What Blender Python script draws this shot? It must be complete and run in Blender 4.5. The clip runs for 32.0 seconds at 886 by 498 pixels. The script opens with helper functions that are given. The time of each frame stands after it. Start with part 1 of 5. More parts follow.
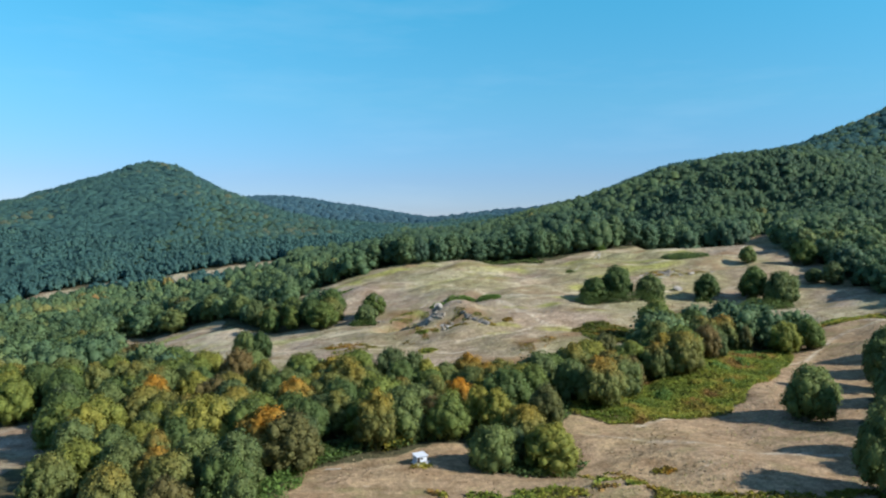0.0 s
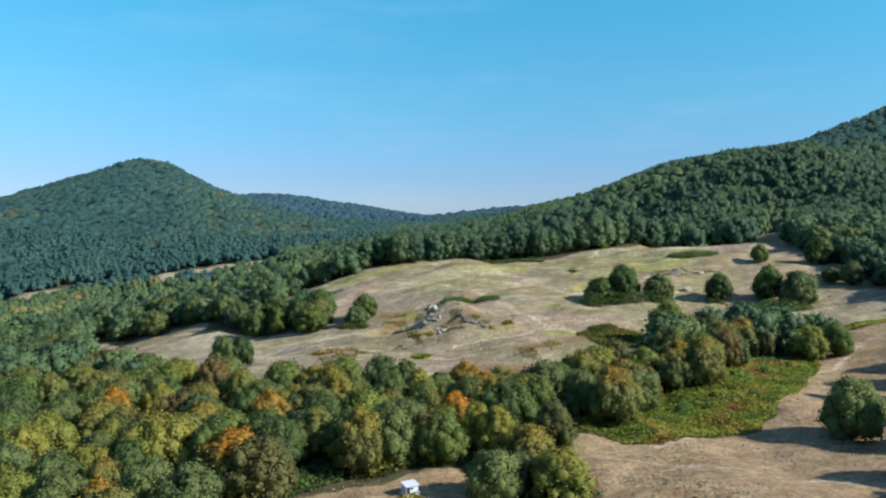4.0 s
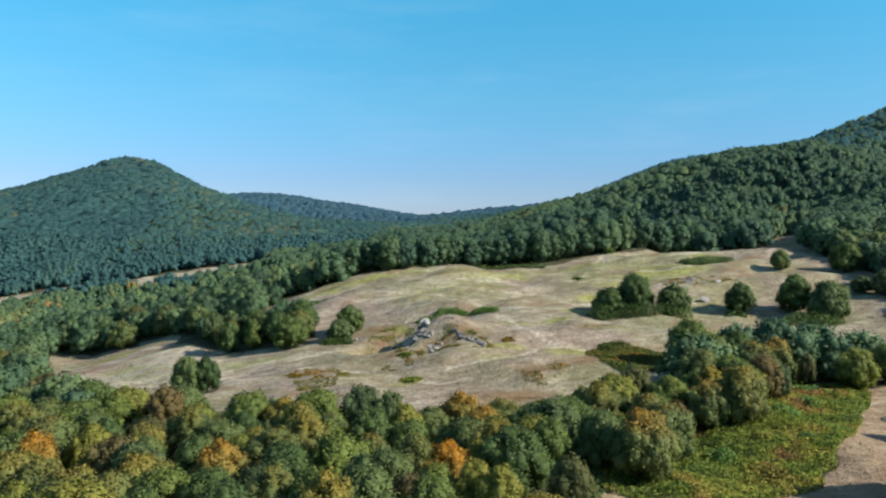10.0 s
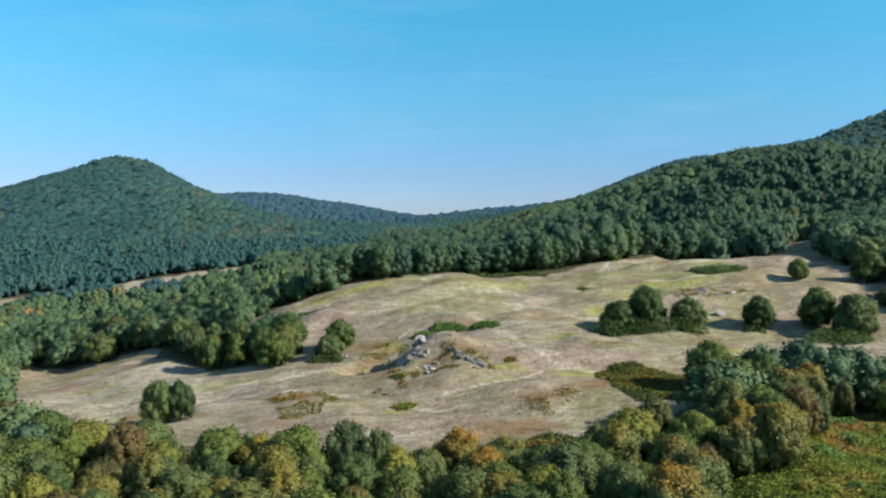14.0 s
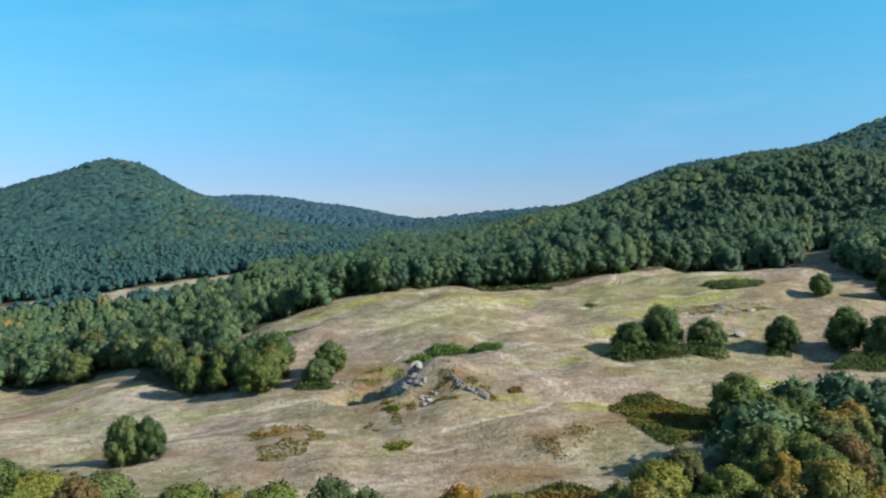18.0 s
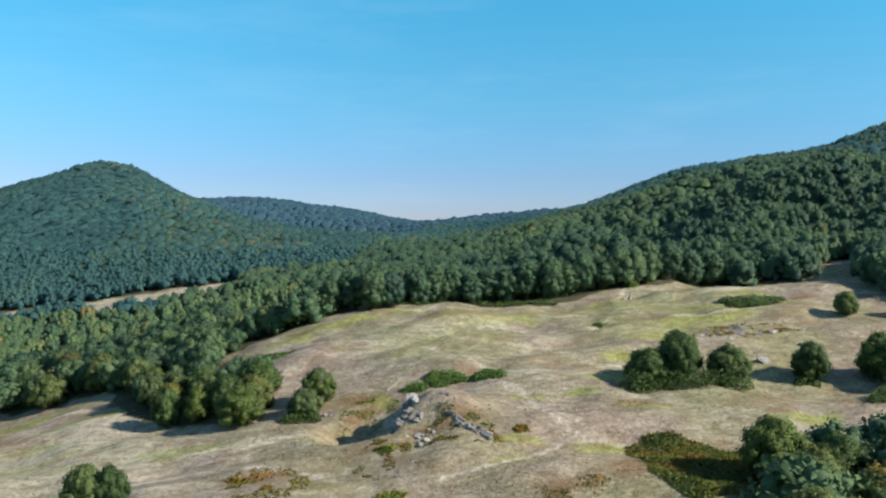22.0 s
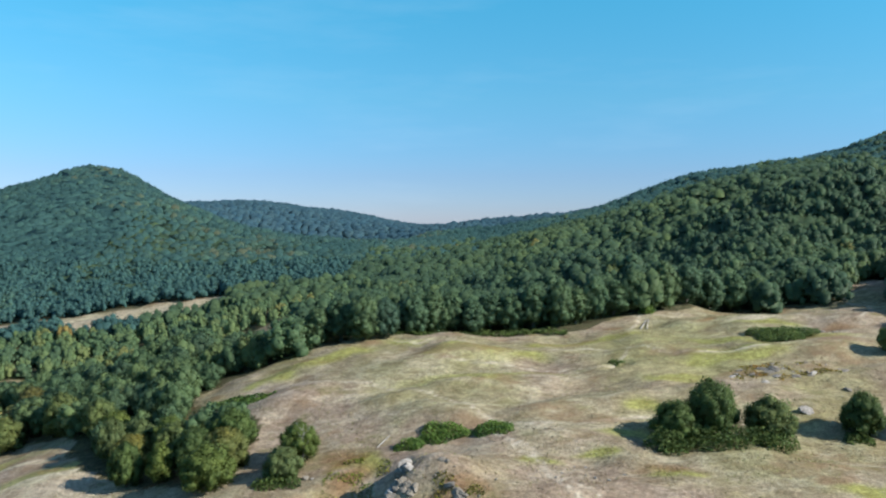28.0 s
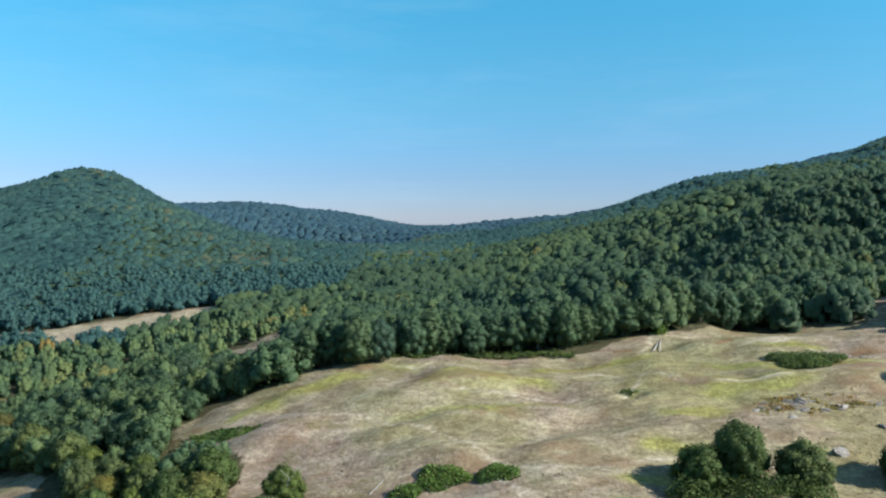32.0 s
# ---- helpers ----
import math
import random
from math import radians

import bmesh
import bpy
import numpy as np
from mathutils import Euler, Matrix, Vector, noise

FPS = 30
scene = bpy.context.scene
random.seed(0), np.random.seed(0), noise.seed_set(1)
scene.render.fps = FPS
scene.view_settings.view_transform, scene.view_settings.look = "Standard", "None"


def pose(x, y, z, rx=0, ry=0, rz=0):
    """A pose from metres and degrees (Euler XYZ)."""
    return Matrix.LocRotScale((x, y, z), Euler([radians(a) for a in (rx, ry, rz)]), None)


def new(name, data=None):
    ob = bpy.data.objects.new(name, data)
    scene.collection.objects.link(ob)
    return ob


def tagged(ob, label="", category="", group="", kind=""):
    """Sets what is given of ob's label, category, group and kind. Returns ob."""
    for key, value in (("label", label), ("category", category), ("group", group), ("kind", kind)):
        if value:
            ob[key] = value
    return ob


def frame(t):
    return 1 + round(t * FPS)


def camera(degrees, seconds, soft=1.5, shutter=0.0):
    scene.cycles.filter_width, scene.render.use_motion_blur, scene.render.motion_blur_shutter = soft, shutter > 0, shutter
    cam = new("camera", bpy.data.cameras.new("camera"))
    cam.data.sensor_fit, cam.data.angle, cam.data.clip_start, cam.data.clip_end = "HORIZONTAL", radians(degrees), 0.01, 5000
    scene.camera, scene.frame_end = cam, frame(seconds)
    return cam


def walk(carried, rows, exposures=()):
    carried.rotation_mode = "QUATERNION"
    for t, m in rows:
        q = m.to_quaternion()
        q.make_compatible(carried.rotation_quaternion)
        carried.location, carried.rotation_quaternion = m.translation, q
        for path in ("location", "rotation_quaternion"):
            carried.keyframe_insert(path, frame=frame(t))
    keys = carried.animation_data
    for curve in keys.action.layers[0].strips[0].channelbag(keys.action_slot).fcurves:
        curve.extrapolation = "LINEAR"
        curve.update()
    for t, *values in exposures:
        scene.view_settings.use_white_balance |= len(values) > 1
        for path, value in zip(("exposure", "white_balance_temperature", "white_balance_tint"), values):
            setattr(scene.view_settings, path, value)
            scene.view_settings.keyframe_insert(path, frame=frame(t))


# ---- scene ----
cam = camera(62.0, 32.0, 2.2)
EYE, TILT = 50.0, -2.0
# seconds, metres right, ahead and up of the first eye, then yaw, pitch and roll
ROWS = [
    (0.0, 0.00, 0.00, 0.00, 0.000, 0.000, 0.000),
    (1.0, 0.13, 5.19, -0.41, -0.057, -0.036, 0.004),
    (2.0, 0.27, 10.37, -0.68, -0.115, -0.067, 0.007),
    (3.0, 0.43, 15.56, -0.58, -0.177, -0.079, 0.010),
    (4.0, 0.59, 20.72, -0.34, -0.244, -0.086, 0.012),
    (5.0, 0.72, 25.82, -0.15, -0.319, -0.098, 0.009),
    (6.0, 0.83, 30.92, 0.14, -0.397, -0.111, 0.004),
    (7.0, 0.89, 36.06, 0.64, -0.471, -0.130, 0.002),
    (8.0, 0.99, 41.22, 1.27, -0.538, -0.146, -0.003),
    (9.0, 1.24, 46.40, 1.94, -0.588, -0.148, -0.017),
    (10.0, 1.51, 51.58, 2.73, -0.629, -0.152, -0.034),
    (11.0, 1.69, 56.73, 3.68, -0.672, -0.180, -0.050),
    (12.0, 1.85, 61.88, 4.73, -0.712, -0.211, -0.065),
    (13.0, 2.00, 67.05, 5.81, -0.748, -0.240, -0.081),
    (14.0, 2.14, 72.24, 6.96, -0.781, -0.255, -0.094),
    (15.0, 2.25, 77.49, 8.21, -0.806, -0.239, -0.103),
    (16.0, 2.34, 82.74, 9.53, -0.831, -0.213, -0.109),
    (17.0, 2.42, 87.98, 10.86, -0.860, -0.191, -0.114),
    (18.0, 2.50, 93.22, 12.22, -0.889, -0.175, -0.118),
    (19.0, 2.60, 98.44, 13.58, -0.917, -0.172, -0.123),
    (20.0, 2.71, 103.64, 15.03, -0.945, -0.175, -0.129),
    (21.0, 2.81, 108.82, 16.65, -0.976, -0.174, -0.136),
    (22.0, 2.89, 113.97, 18.34, -1.008, -0.179, -0.142),
    (23.0, 2.94, 119.10, 20.06, -1.042, -0.198, -0.143),
    (24.0, 2.99, 124.19, 21.75, -1.066, -0.222, -0.141),
    (25.0, 3.10, 129.18, 23.34, -1.063, -0.248, -0.138),
    (26.0, 3.25, 134.14, 24.95, -1.054, -0.263, -0.136),
    (27.0, 3.45, 139.07, 26.75, -1.053, -0.239, -0.142),
    (28.0, 3.64, 143.98, 28.58, -1.059, -0.213, -0.150),
    (29.0, 3.74, 148.92, 30.30, -1.074, -0.225, -0.161),
    (30.0, 3.80, 153.84, 32.02, -1.098, -0.247, -0.172),
    (31.0, 3.79, 158.69, 33.78, -1.134, -0.262, -0.183),
    (32.0, 3.77, 163.52, 35.55, -1.175, -0.276, -0.194),
]
walk(cam, [(t, pose(0, 0, EYE, TILT, 0, 0) @ pose(x, y, z, 90 + pitch, roll, yaw)) for t, x, y, z, yaw, pitch, roll in ROWS])

# ---- sky and sun ----
SUN_AZ, SUN_EL = radians(-20), radians(33)
world = bpy.data.worlds.new("sky")
scene.world = world
world.use_nodes = True
wn, wl = world.node_tree.nodes, world.node_tree.links
wn.clear()
sky = wn.new("ShaderNodeTexSky")
sky.sky_type, sky.sun_disc = "NISHITA", False
sky.sun_elevation, sky.sun_rotation = SUN_EL, radians(90) - SUN_AZ
sky.air_density, sky.dust_density, sky.ozone_density = 1.0, 0.0, 3.5
wb = wn.new("ShaderNodeBackground")
wb.inputs[1].default_value = 0.083
wo = wn.new("ShaderNodeOutputWorld")
grade = wn.new("ShaderNodeMix")
grade.data_type, grade.blend_type = "RGBA", "MULTIPLY"
grade.inputs[0].default_value = 1.0
# clear, cool air: deep cyan aloft, pale lavender blue low down, brightened overhead as fill
rise = wn.new("ShaderNodeSeparateXYZ")
wl.new(wn.new("ShaderNodeTexCoord").outputs["Generated"], rise.inputs[0])
tone = wn.new("ShaderNodeValToRGB")
for place, colour in ((0.06, (0.43, 0.58, 0.85)), (0.16, (0.44, 0.87, 0.96)), (0.29, (0.36, 1.16, 1.17))):
    tone.color_ramp.elements.new(place).color = (*colour, 1)
tone.color_ramp.elements[0].color = (0.40, 0.51, 0.88, 1)
# overhead stop, above the view, is raised as added light for the shade
tone.color_ramp.elements[-1].position, tone.color_ramp.elements[-1].color = 0.5, (1.25, 1.36, 1.30, 1)
wl.new(rise.outputs[2], tone.inputs[0])
wl.new(tone.outputs[0], grade.inputs[7])
wl.new(sky.outputs[0], grade.inputs[6])
# a few thin veils of cloud
veil = wn.new("ShaderNodeTexNoise")
veil.inputs["Scale"].default_value, veil.inputs["Detail"].default_value, veil.inputs["Roughness"].default_value = 1.0, 5.0, 0.6
spin = wn.new("ShaderNodeMapping")
spin.inputs["Scale"].default_value, spin.inputs["Location"].default_value = (3.0, 3.0, 16.0), (0.4, 1.7, 0.3)
wl.new(rise.inputs[0].links[0].from_socket, spin.inputs[0])
wl.new(spin.outputs[0], veil.inputs["Vector"])
thin = wn.new("ShaderNodeMapRange")
thin.inputs[1].default_value, thin.inputs[2].default_value, thin.inputs[4].default_value = 0.55, 0.9, 0.10
wl.new(veil.outputs[0], thin.inputs[0])
clouded = wn.new("ShaderNodeMix")
clouded.data_type = "RGBA"
wl.new(thin.outputs[0], clouded.inputs[0])
wl.new(grade.outputs[2], clouded.inputs[6])
clouded.inputs[7].default_value = (5.6, 6.6, 7.8, 1)
wl.new(clouded.outputs[2], wb.inputs[0])
wl.new(wb.outputs[0], wo.inputs[0])
sun = new("sun", bpy.data.lights.new("sun", "SUN"))
sun.data.energy, sun.data.angle, sun.data.color = 4.5, radians(0.6), (1.0, 0.94, 0.85)
toward_sun = Vector((math.cos(SUN_AZ) * math.cos(SUN_EL), math.sin(SUN_AZ) * math.cos(SUN_EL), math.sin(SUN_EL)))
sun.rotation_euler = toward_sun.to_track_quat("Z", "Y").to_euler()
scene.view_settings.exposure = 0.90

# ---- materials ----
def material(name):
    m = bpy.data.materials.new(name)
    m.use_nodes = True
    n, l = m.node_tree.nodes, m.node_tree.links
    return m, n, l, n["Principled BSDF"]


def ramp(n, stops):
    r = n.new("ShaderNodeValToRGB")
    while len(r.color_ramp.elements) < len(stops):
        r.color_ramp.elements.new(0.5)
    for e, (p, c) in zip(r.color_ramp.elements, stops):
        e.position, e.color = p, (*c, 1)
    return r


def noise_node(n, l, scale, detail=4, rough=0.55, kind="Object", stretch=None):
    co = n.new("ShaderNodeTexCoord")
    t = n.new("ShaderNodeTexNoise")
    t.inputs["Scale"].default_value, t.inputs["Detail"].default_value, t.inputs["Roughness"].default_value = scale, detail, rough
    if stretch:
        mp = n.new("ShaderNodeMapping")
        mp.inputs["Scale"].default_value = stretch
        l.new(co.outputs[kind], mp.inputs[0])
        l.new(mp.outputs[0], t.inputs["Vector"])
    else:
        l.new(co.outputs[kind], t.inputs["Vector"])
    return t


def mix(n, l, a, b, f, blend="MIX"):
    m = n.new("ShaderNodeMix")
    m.data_type, m.blend_type = "RGBA", blend
    for value, socket in ((f, m.inputs[0]), (a, m.inputs[6]), (b, m.inputs[7])):
        if hasattr(value, "links"):
            l.new(value, socket)
        elif isinstance(value, (int, float)):
            socket.default_value = value
        else:
            socket.default_value = (*value, 1)
    return m.outputs[2]


def math_node(n, l, op, a, b=0.0):
    m = n.new("ShaderNodeMath")
    m.operation = op
    for value, socket in ((a, m.inputs[0]), (b, m.inputs[1])):
        if hasattr(value, "links"):
            l.new(value, socket)
        else:
            socket.default_value = value
    return m.outputs[0]


def attribute(n, name):
    a = n.new("ShaderNodeAttribute")
    a.attribute_name = name
    return a.outputs["Fac"]


def foliage(name, stops, source, gloss=0.15, thin=0.46, turning=None, share=0.0, grainy=0.9):
    """Leaves. stops: the colours that the single trees take; source: 'object' or the name of an attribute.
    turning: autumn colour that spreads over the crown from its top; share: how far."""
    m, n, l, b = material(name)
    r = ramp(n, stops)
    if source == "object":
        l.new(n.new("ShaderNodeObjectInfo").outputs["Random"], r.inputs[0])
    else:
        l.new(attribute(n, source), r.inputs[0])
    first = r.outputs[0]
    if turning:
        co = n.new("ShaderNodeTexCoord")
        xyz = n.new("ShaderNodeSeparateXYZ")
        l.new(co.outputs["Object"], xyz.inputs[0])
        up = math_node(n, l, "MULTIPLY", xyz.outputs[2], 0.075)
        spots = noise_node(n, l, 0.22, 3, 0.6)
        f = math_node(n, l, "ADD", up, math_node(n, l, "MULTIPLY", spots.outputs[0], 0.9))
        f = math_node(n, l, "ADD", f, math_node(n, l, "MULTIPLY", n.new("ShaderNodeObjectInfo").outputs["Random"], 0.6))
        f = math_node(n, l, "MULTIPLY", math_node(n, l, "SUBTRACT", f, 1.75 - share), 1.5)
        clamp = n.new("ShaderNodeClamp")
        l.new(f, clamp.inputs[0])
        first = mix(n, l, first, turning, clamp.outputs[0])
    leaf = n.new("ShaderNodeNewGeometry").outputs["Random Per Island"]
    v = ramp(n, [(0.0, (0.84, 0.84, 0.84)), (0.5, (1.0, 1.0, 1.0)), (1.0, (1.2, 1.19, 1.12))])
    l.new(leaf, v.inputs[0])
    c = mix(n, l, first, v.outputs[0], 1.0, "MULTIPLY")
    big = noise_node(n, l, 0.35, 3)
    w = ramp(n, [(0.35, (0.86, 0.89, 0.88)), (0.65, (1.15, 1.11, 1.0))])
    l.new(big.outputs[0], w.inputs[0])
    c = mix(n, l, c, w.outputs[0], 0.8, "MULTIPLY")
    grain = noise_node(n, l, 1.7, 2, 0.7)
    g = ramp(n, [(0.32, (0.80, 0.82, 0.82)), (0.68, (1.22, 1.19, 1.14))])
    l.new(grain.outputs[0], g.inputs[0])
    c = mix(n, l, c, g.outputs[0], grainy, "MULTIPLY")
    l.new(c, b.inputs["Base Color"])
    b.inputs["Roughness"].default_value, b.inputs["Specular IOR Level"].default_value = 0.6, gloss
    t = n.new("ShaderNodeBsdfTranslucent")
    l.new(c, t.inputs[0])
    ms = n.new("ShaderNodeMixShader")
    ms.inputs[0].default_value = thin
    l.new(b.outputs[0], ms.inputs[1])
    l.new(t.outputs[0], ms.inputs[2])
    l.new(ms.outputs[0], n["Material Output"].inputs[0])
    return m


GREEN = [(0.0, (0.068, 0.113, 0.045)), (0.35, (0.108, 0.158, 0.053)), (0.7, (0.161, 0.207, 0.055)), (1.0, (0.253, 0.254, 0.062))]
OLIVE = [(0.0, (0.112, 0.160, 0.064)), (0.5, (0.146, 0.177, 0.065)), (1.0, (0.188, 0.192, 0.065))]
leaf_green = foliage("leaf_green", GREEN, "object", turning=(0.230, 0.215, 0.040), share=0.08)
leaf_dark = foliage("leaf_dark", [(0.0, (0.100, 0.140, 0.067)), (1.0, (0.149, 0.198, 0.072))], "object")
leaf_fresh = foliage("leaf_fresh", [(0.0, (0.069, 0.113, 0.046)), (0.6, (0.095, 0.147, 0.050)), (1.0, (0.128, 0.173, 0.050))], "object")
leaf_olive = foliage("leaf_olive", OLIVE, "object", turning=(0.330, 0.240, 0.036), share=0.20)
leaf_gold = foliage("leaf_gold", OLIVE, "object", turning=(0.470, 0.220, 0.024), share=0.42)
leaf_rust = foliage("leaf_rust", [(0.0, (0.118, 0.130, 0.052)), (1.0, (0.162, 0.130, 0.054))], "object", turning=(0.183, 0.130, 0.058), share=0.25)
MIXED = [(0.0, (0.062, 0.111, 0.079)), (0.4, (0.092, 0.159, 0.085)), (0.7, (0.133, 0.196, 0.092)), (0.87, (0.188, 0.214, 0.084)), (0.95, (0.257, 0.217, 0.079)), (1.0, (0.282, 0.184, 0.079))]
BEECH = [(0.0, (0.052, 0.100, 0.070)), (0.5, (0.081, 0.139, 0.079)), (0.8, (0.114, 0.172, 0.080)), (0.94, (0.171, 0.190, 0.076)), (1.0, (0.190, 0.168, 0.060))]
leaf_beech = foliage("leaf_beech", BEECH, "tint")
leaf_wood = foliage("leaf_wood", MIXED, "tint")
# air haze over the mountains is put into the leaf colour as teal
leaf_far_haze = foliage("leaf_far_haze", [(0.0, (0.041, 0.101, 0.108)), (0.6, (0.058, 0.133, 0.130)), (0.9, (0.080, 0.153, 0.123)), (1.0, (0.123, 0.153, 0.106))], "tint", 0.1, grainy=0.25)
leaf_forest = foliage("leaf_forest", [(0.0, (0.072, 0.133, 0.096)), (0.6, (0.098, 0.172, 0.101)), (1.0, (0.139, 0.204, 0.101))], "object")
# thicker haze of the farthest ridges, painted as bluer leaves
leaf_ridge_haze = foliage("leaf_ridge_haze", [(0.0, (0.047, 0.113, 0.164)), (1.0, (0.067, 0.136, 0.174))], "tint", 0.1, grainy=0.2)
leaf_scrub = foliage("leaf_scrub", [(0.0, (0.129, 0.185, 0.041)), (0.4, (0.199, 0.253, 0.049)), (0.75, (0.285, 0.278, 0.058)), (1.0, (0.293, 0.185, 0.068))], "tint")
leaf_bush = foliage("leaf_bush", [(0.0, (0.093, 0.177, 0.053)), (1.0, (0.163, 0.256, 0.063))], "tint")
leaf_bracken = foliage("leaf_bracken", [(0.0, (0.081, 0.120, 0.030)), (0.45, (0.128, 0.142, 0.032)), (0.8, (0.203, 0.144, 0.034)), (1.0, (0.270, 0.132, 0.034))], "tint")
leaf_thicket = foliage("leaf_thicket", [(0.0, (0.075, 0.127, 0.049)), (1.0, (0.127, 0.190, 0.063))], "tint")
leaf_fern = foliage("leaf_fern", [(0.0, (0.109, 0.154, 0.029)), (0.5, (0.200, 0.181, 0.033)), (1.0, (0.307, 0.164, 0.033))], "tint")


def bark(name, low, high):
    m, n, l, b = material(name)
    t = noise_node(n, l, 6.0, 6, 0.65, "Object", (1, 1, 0.25))
    r = ramp(n, [(0.3, low), (0.7, high)])
    l.new(t.outputs[0], r.inputs[0])
    l.new(r.outputs[0], b.inputs["Base Color"])
    b.inputs["Roughness"].default_value = 0.9
    bp = n.new("ShaderNodeBump")
    bp.inputs["Strength"].default_value, bp.inputs["Distance"].default_value = 0.6, 0.05
    l.new(t.outputs[0], bp.inputs["Height"])
    l.new(bp.outputs[0], b.inputs["Normal"])
    return m


bark_grey = bark("bark_grey", (0.05, 0.042, 0.034), (0.16, 0.14, 0.12))
bark_pale = bark("bark_pale", (0.20, 0.19, 0.17), (0.40, 0.39, 0.37))
rock_grey = bark("rock_grey", (0.085, 0.072, 0.054), (0.26, 0.235, 0.195))
rock_pale = bark("rock_pale", (0.13, 0.12, 0.105), (0.39, 0.37, 0.34))


def ground_material():
    m, n, l, b = material("dry_meadow")
    wide = noise_node(n, l, 0.018, 5, 0.6)
    mid = noise_node(n, l, 0.09, 6, 0.62, "Object", (1.0, 1.6, 1.0))
    fine = noise_node(n, l, 0.9, 6, 0.7)
    r1 = ramp(n, [(0.36, (0.158, 0.128, 0.092)), (0.5, (0.243, 0.210, 0.160)), (0.64, (0.343, 0.315, 0.262))])
    l.new(mid.outputs[0], r1.inputs[0])
    r2 = ramp(n, [(0.42, (0.201, 0.197, 0.094)), (0.58, (0.269, 0.201, 0.164))])
    l.new(wide.outputs[0], r2.inputs[0])
    c = mix(n, l, r1.outputs[0], r2.outputs[0], 0.5)
    edges = math_node(n, l, "SUBTRACT", mid.outputs[0], 0.5)
    for name, colour, strength in (("green", (0.225, 0.228, 0.080), 0.95), ("rust", (0.172, 0.100, 0.048), 0.6),
                                   ("pale", (0.385, 0.345, 0.262), 0.85), ("tan", (0.262, 0.186, 0.118), 0.8), ("trod", (0.400, 0.360, 0.295), 0.8), ("litter", (0.063, 0.063, 0.036), 1.7)):
        a = attribute(n, name)
        f = math_node(n, l, "ADD", a, math_node(n, l, "MULTIPLY", edges, 1.3))
        f = math_node(n, l, "MULTIPLY", math_node(n, l, "MULTIPLY", f, a), strength * 1.3)
        clamp = n.new("ShaderNodeClamp")
        l.new(f, clamp.inputs[0])
        c = mix(n, l, c, colour, clamp.outputs[0])
    mottle = noise_node(n, l, 0.28, 5, 0.68, "Object", (0.8, 1.3, 1.0))
    mr = ramp(n, [(0.36, (0.70, 0.66, 0.60)), (0.5, (1.0, 1.0, 1.0)), (0.64, (1.25, 1.27, 1.2))])
    l.new(mottle.outputs[0], mr.inputs[0])
    c = mix(n, l, c, mr.outputs[0], 0.85, "MULTIPLY")
    v = ramp(n, [(0.40, (0.70, 0.70, 0.68)), (0.60, (1.24, 1.22, 1.18))])
    l.new(fine.outputs[0], v.inputs[0])
    c = mix(n, l, c, v.outputs[0], 0.8, "MULTIPLY")
    # brown and olive stands of other grasses, with ragged edges
    for scale, seed_shift, lo, hi, colour, most in ((0.045, 3.0, 0.54, 0.64, (0.185, 0.118, 0.068), 0.62), (0.07, 9.0, 0.56, 0.66, (0.150, 0.140, 0.060), 0.6), (0.42, 17.0, 0.60, 0.68, (0.085, 0.078, 0.042), 0.6), (0.3, 31.0, 0.62, 0.70, (0.37, 0.34, 0.27), 0.35)):
        co, mp, tx = n.new("ShaderNodeTexCoord"), n.new("ShaderNodeMapping"), n.new("ShaderNodeTexNoise")
        mp.inputs["Location"].default_value, mp.inputs["Scale"].default_value = (seed_shift, 2 * seed_shift, 0), (0.8, 1.5, 1.0)
        tx.inputs["Scale"].default_value, tx.inputs["Detail"].default_value, tx.inputs["Roughness"].default_value = scale, 9.0, 0.68
        l.new(co.outputs["Object"], mp.inputs[0])
        l.new(mp.outputs[0], tx.inputs["Vector"])
        st = n.new("ShaderNodeMapRange")
        st.inputs[1].default_value, st.inputs[2].default_value, st.inputs[4].default_value = lo, hi, most
        l.new(tx.outputs[0], st.inputs[0])
        c = mix(n, l, c, colour, st.outputs[0])
    # dark stalks and bleached straw, blade by blade
    speck = noise_node(n, l, 3.2, 3, 0.75)
    sr = ramp(n, [(0.40, (0.66, 0.66, 0.62)), (0.5, (1.0, 1.0, 1.0)), (0.60, (1.28, 1.26, 1.2))])
    l.new(speck.outputs[0], sr.inputs[0])
    c = mix(n, l, c, sr.outputs[0], 0.75, "MULTIPLY")
    l.new(c, b.inputs["Base Color"])
    b.inputs["Roughness"].default_value, b.inputs["Specular IOR Level"].default_value = 0.95, 0.1
    bp = n.new("ShaderNodeBump")
    bp.inputs["Strength"].default_value, bp.inputs["Distance"].default_value = 0.8, 0.35
    l.new(fine.outputs[0], bp.inputs["Height"])
    l.new(bp.outputs[0], b.inputs["Normal"])
    return m


dry_meadow = ground_material()


def plain(name, colour, rough=0.6, spread=0.12, scale=3.0):
    m, n, l, b = material(name)
    t = noise_node(n, l, scale, 5, 0.6)
    r = ramp(n, [(0.3, tuple(c * (1 - spread) for c in colour)), (0.7, tuple(min(1, c * (1 + spread)) for c in colour))])
    l.new(t.outputs[0], r.inputs[0])
    l.new(r.outputs[0], b.inputs["Base Color"])
    b.inputs["Roughness"].default_value = rough
    return m


white_panel = plain("white_panel", (0.44, 0.48, 0.54), 0.45, 0.08)
dark_opening = plain("dark_opening", (0.03, 0.03, 0.035), 0.4)
grey_board = plain("grey_board", (0.28, 0.28, 0.29), 0.7)
concrete = plain("concrete", (0.52, 0.48, 0.42), 0.9)
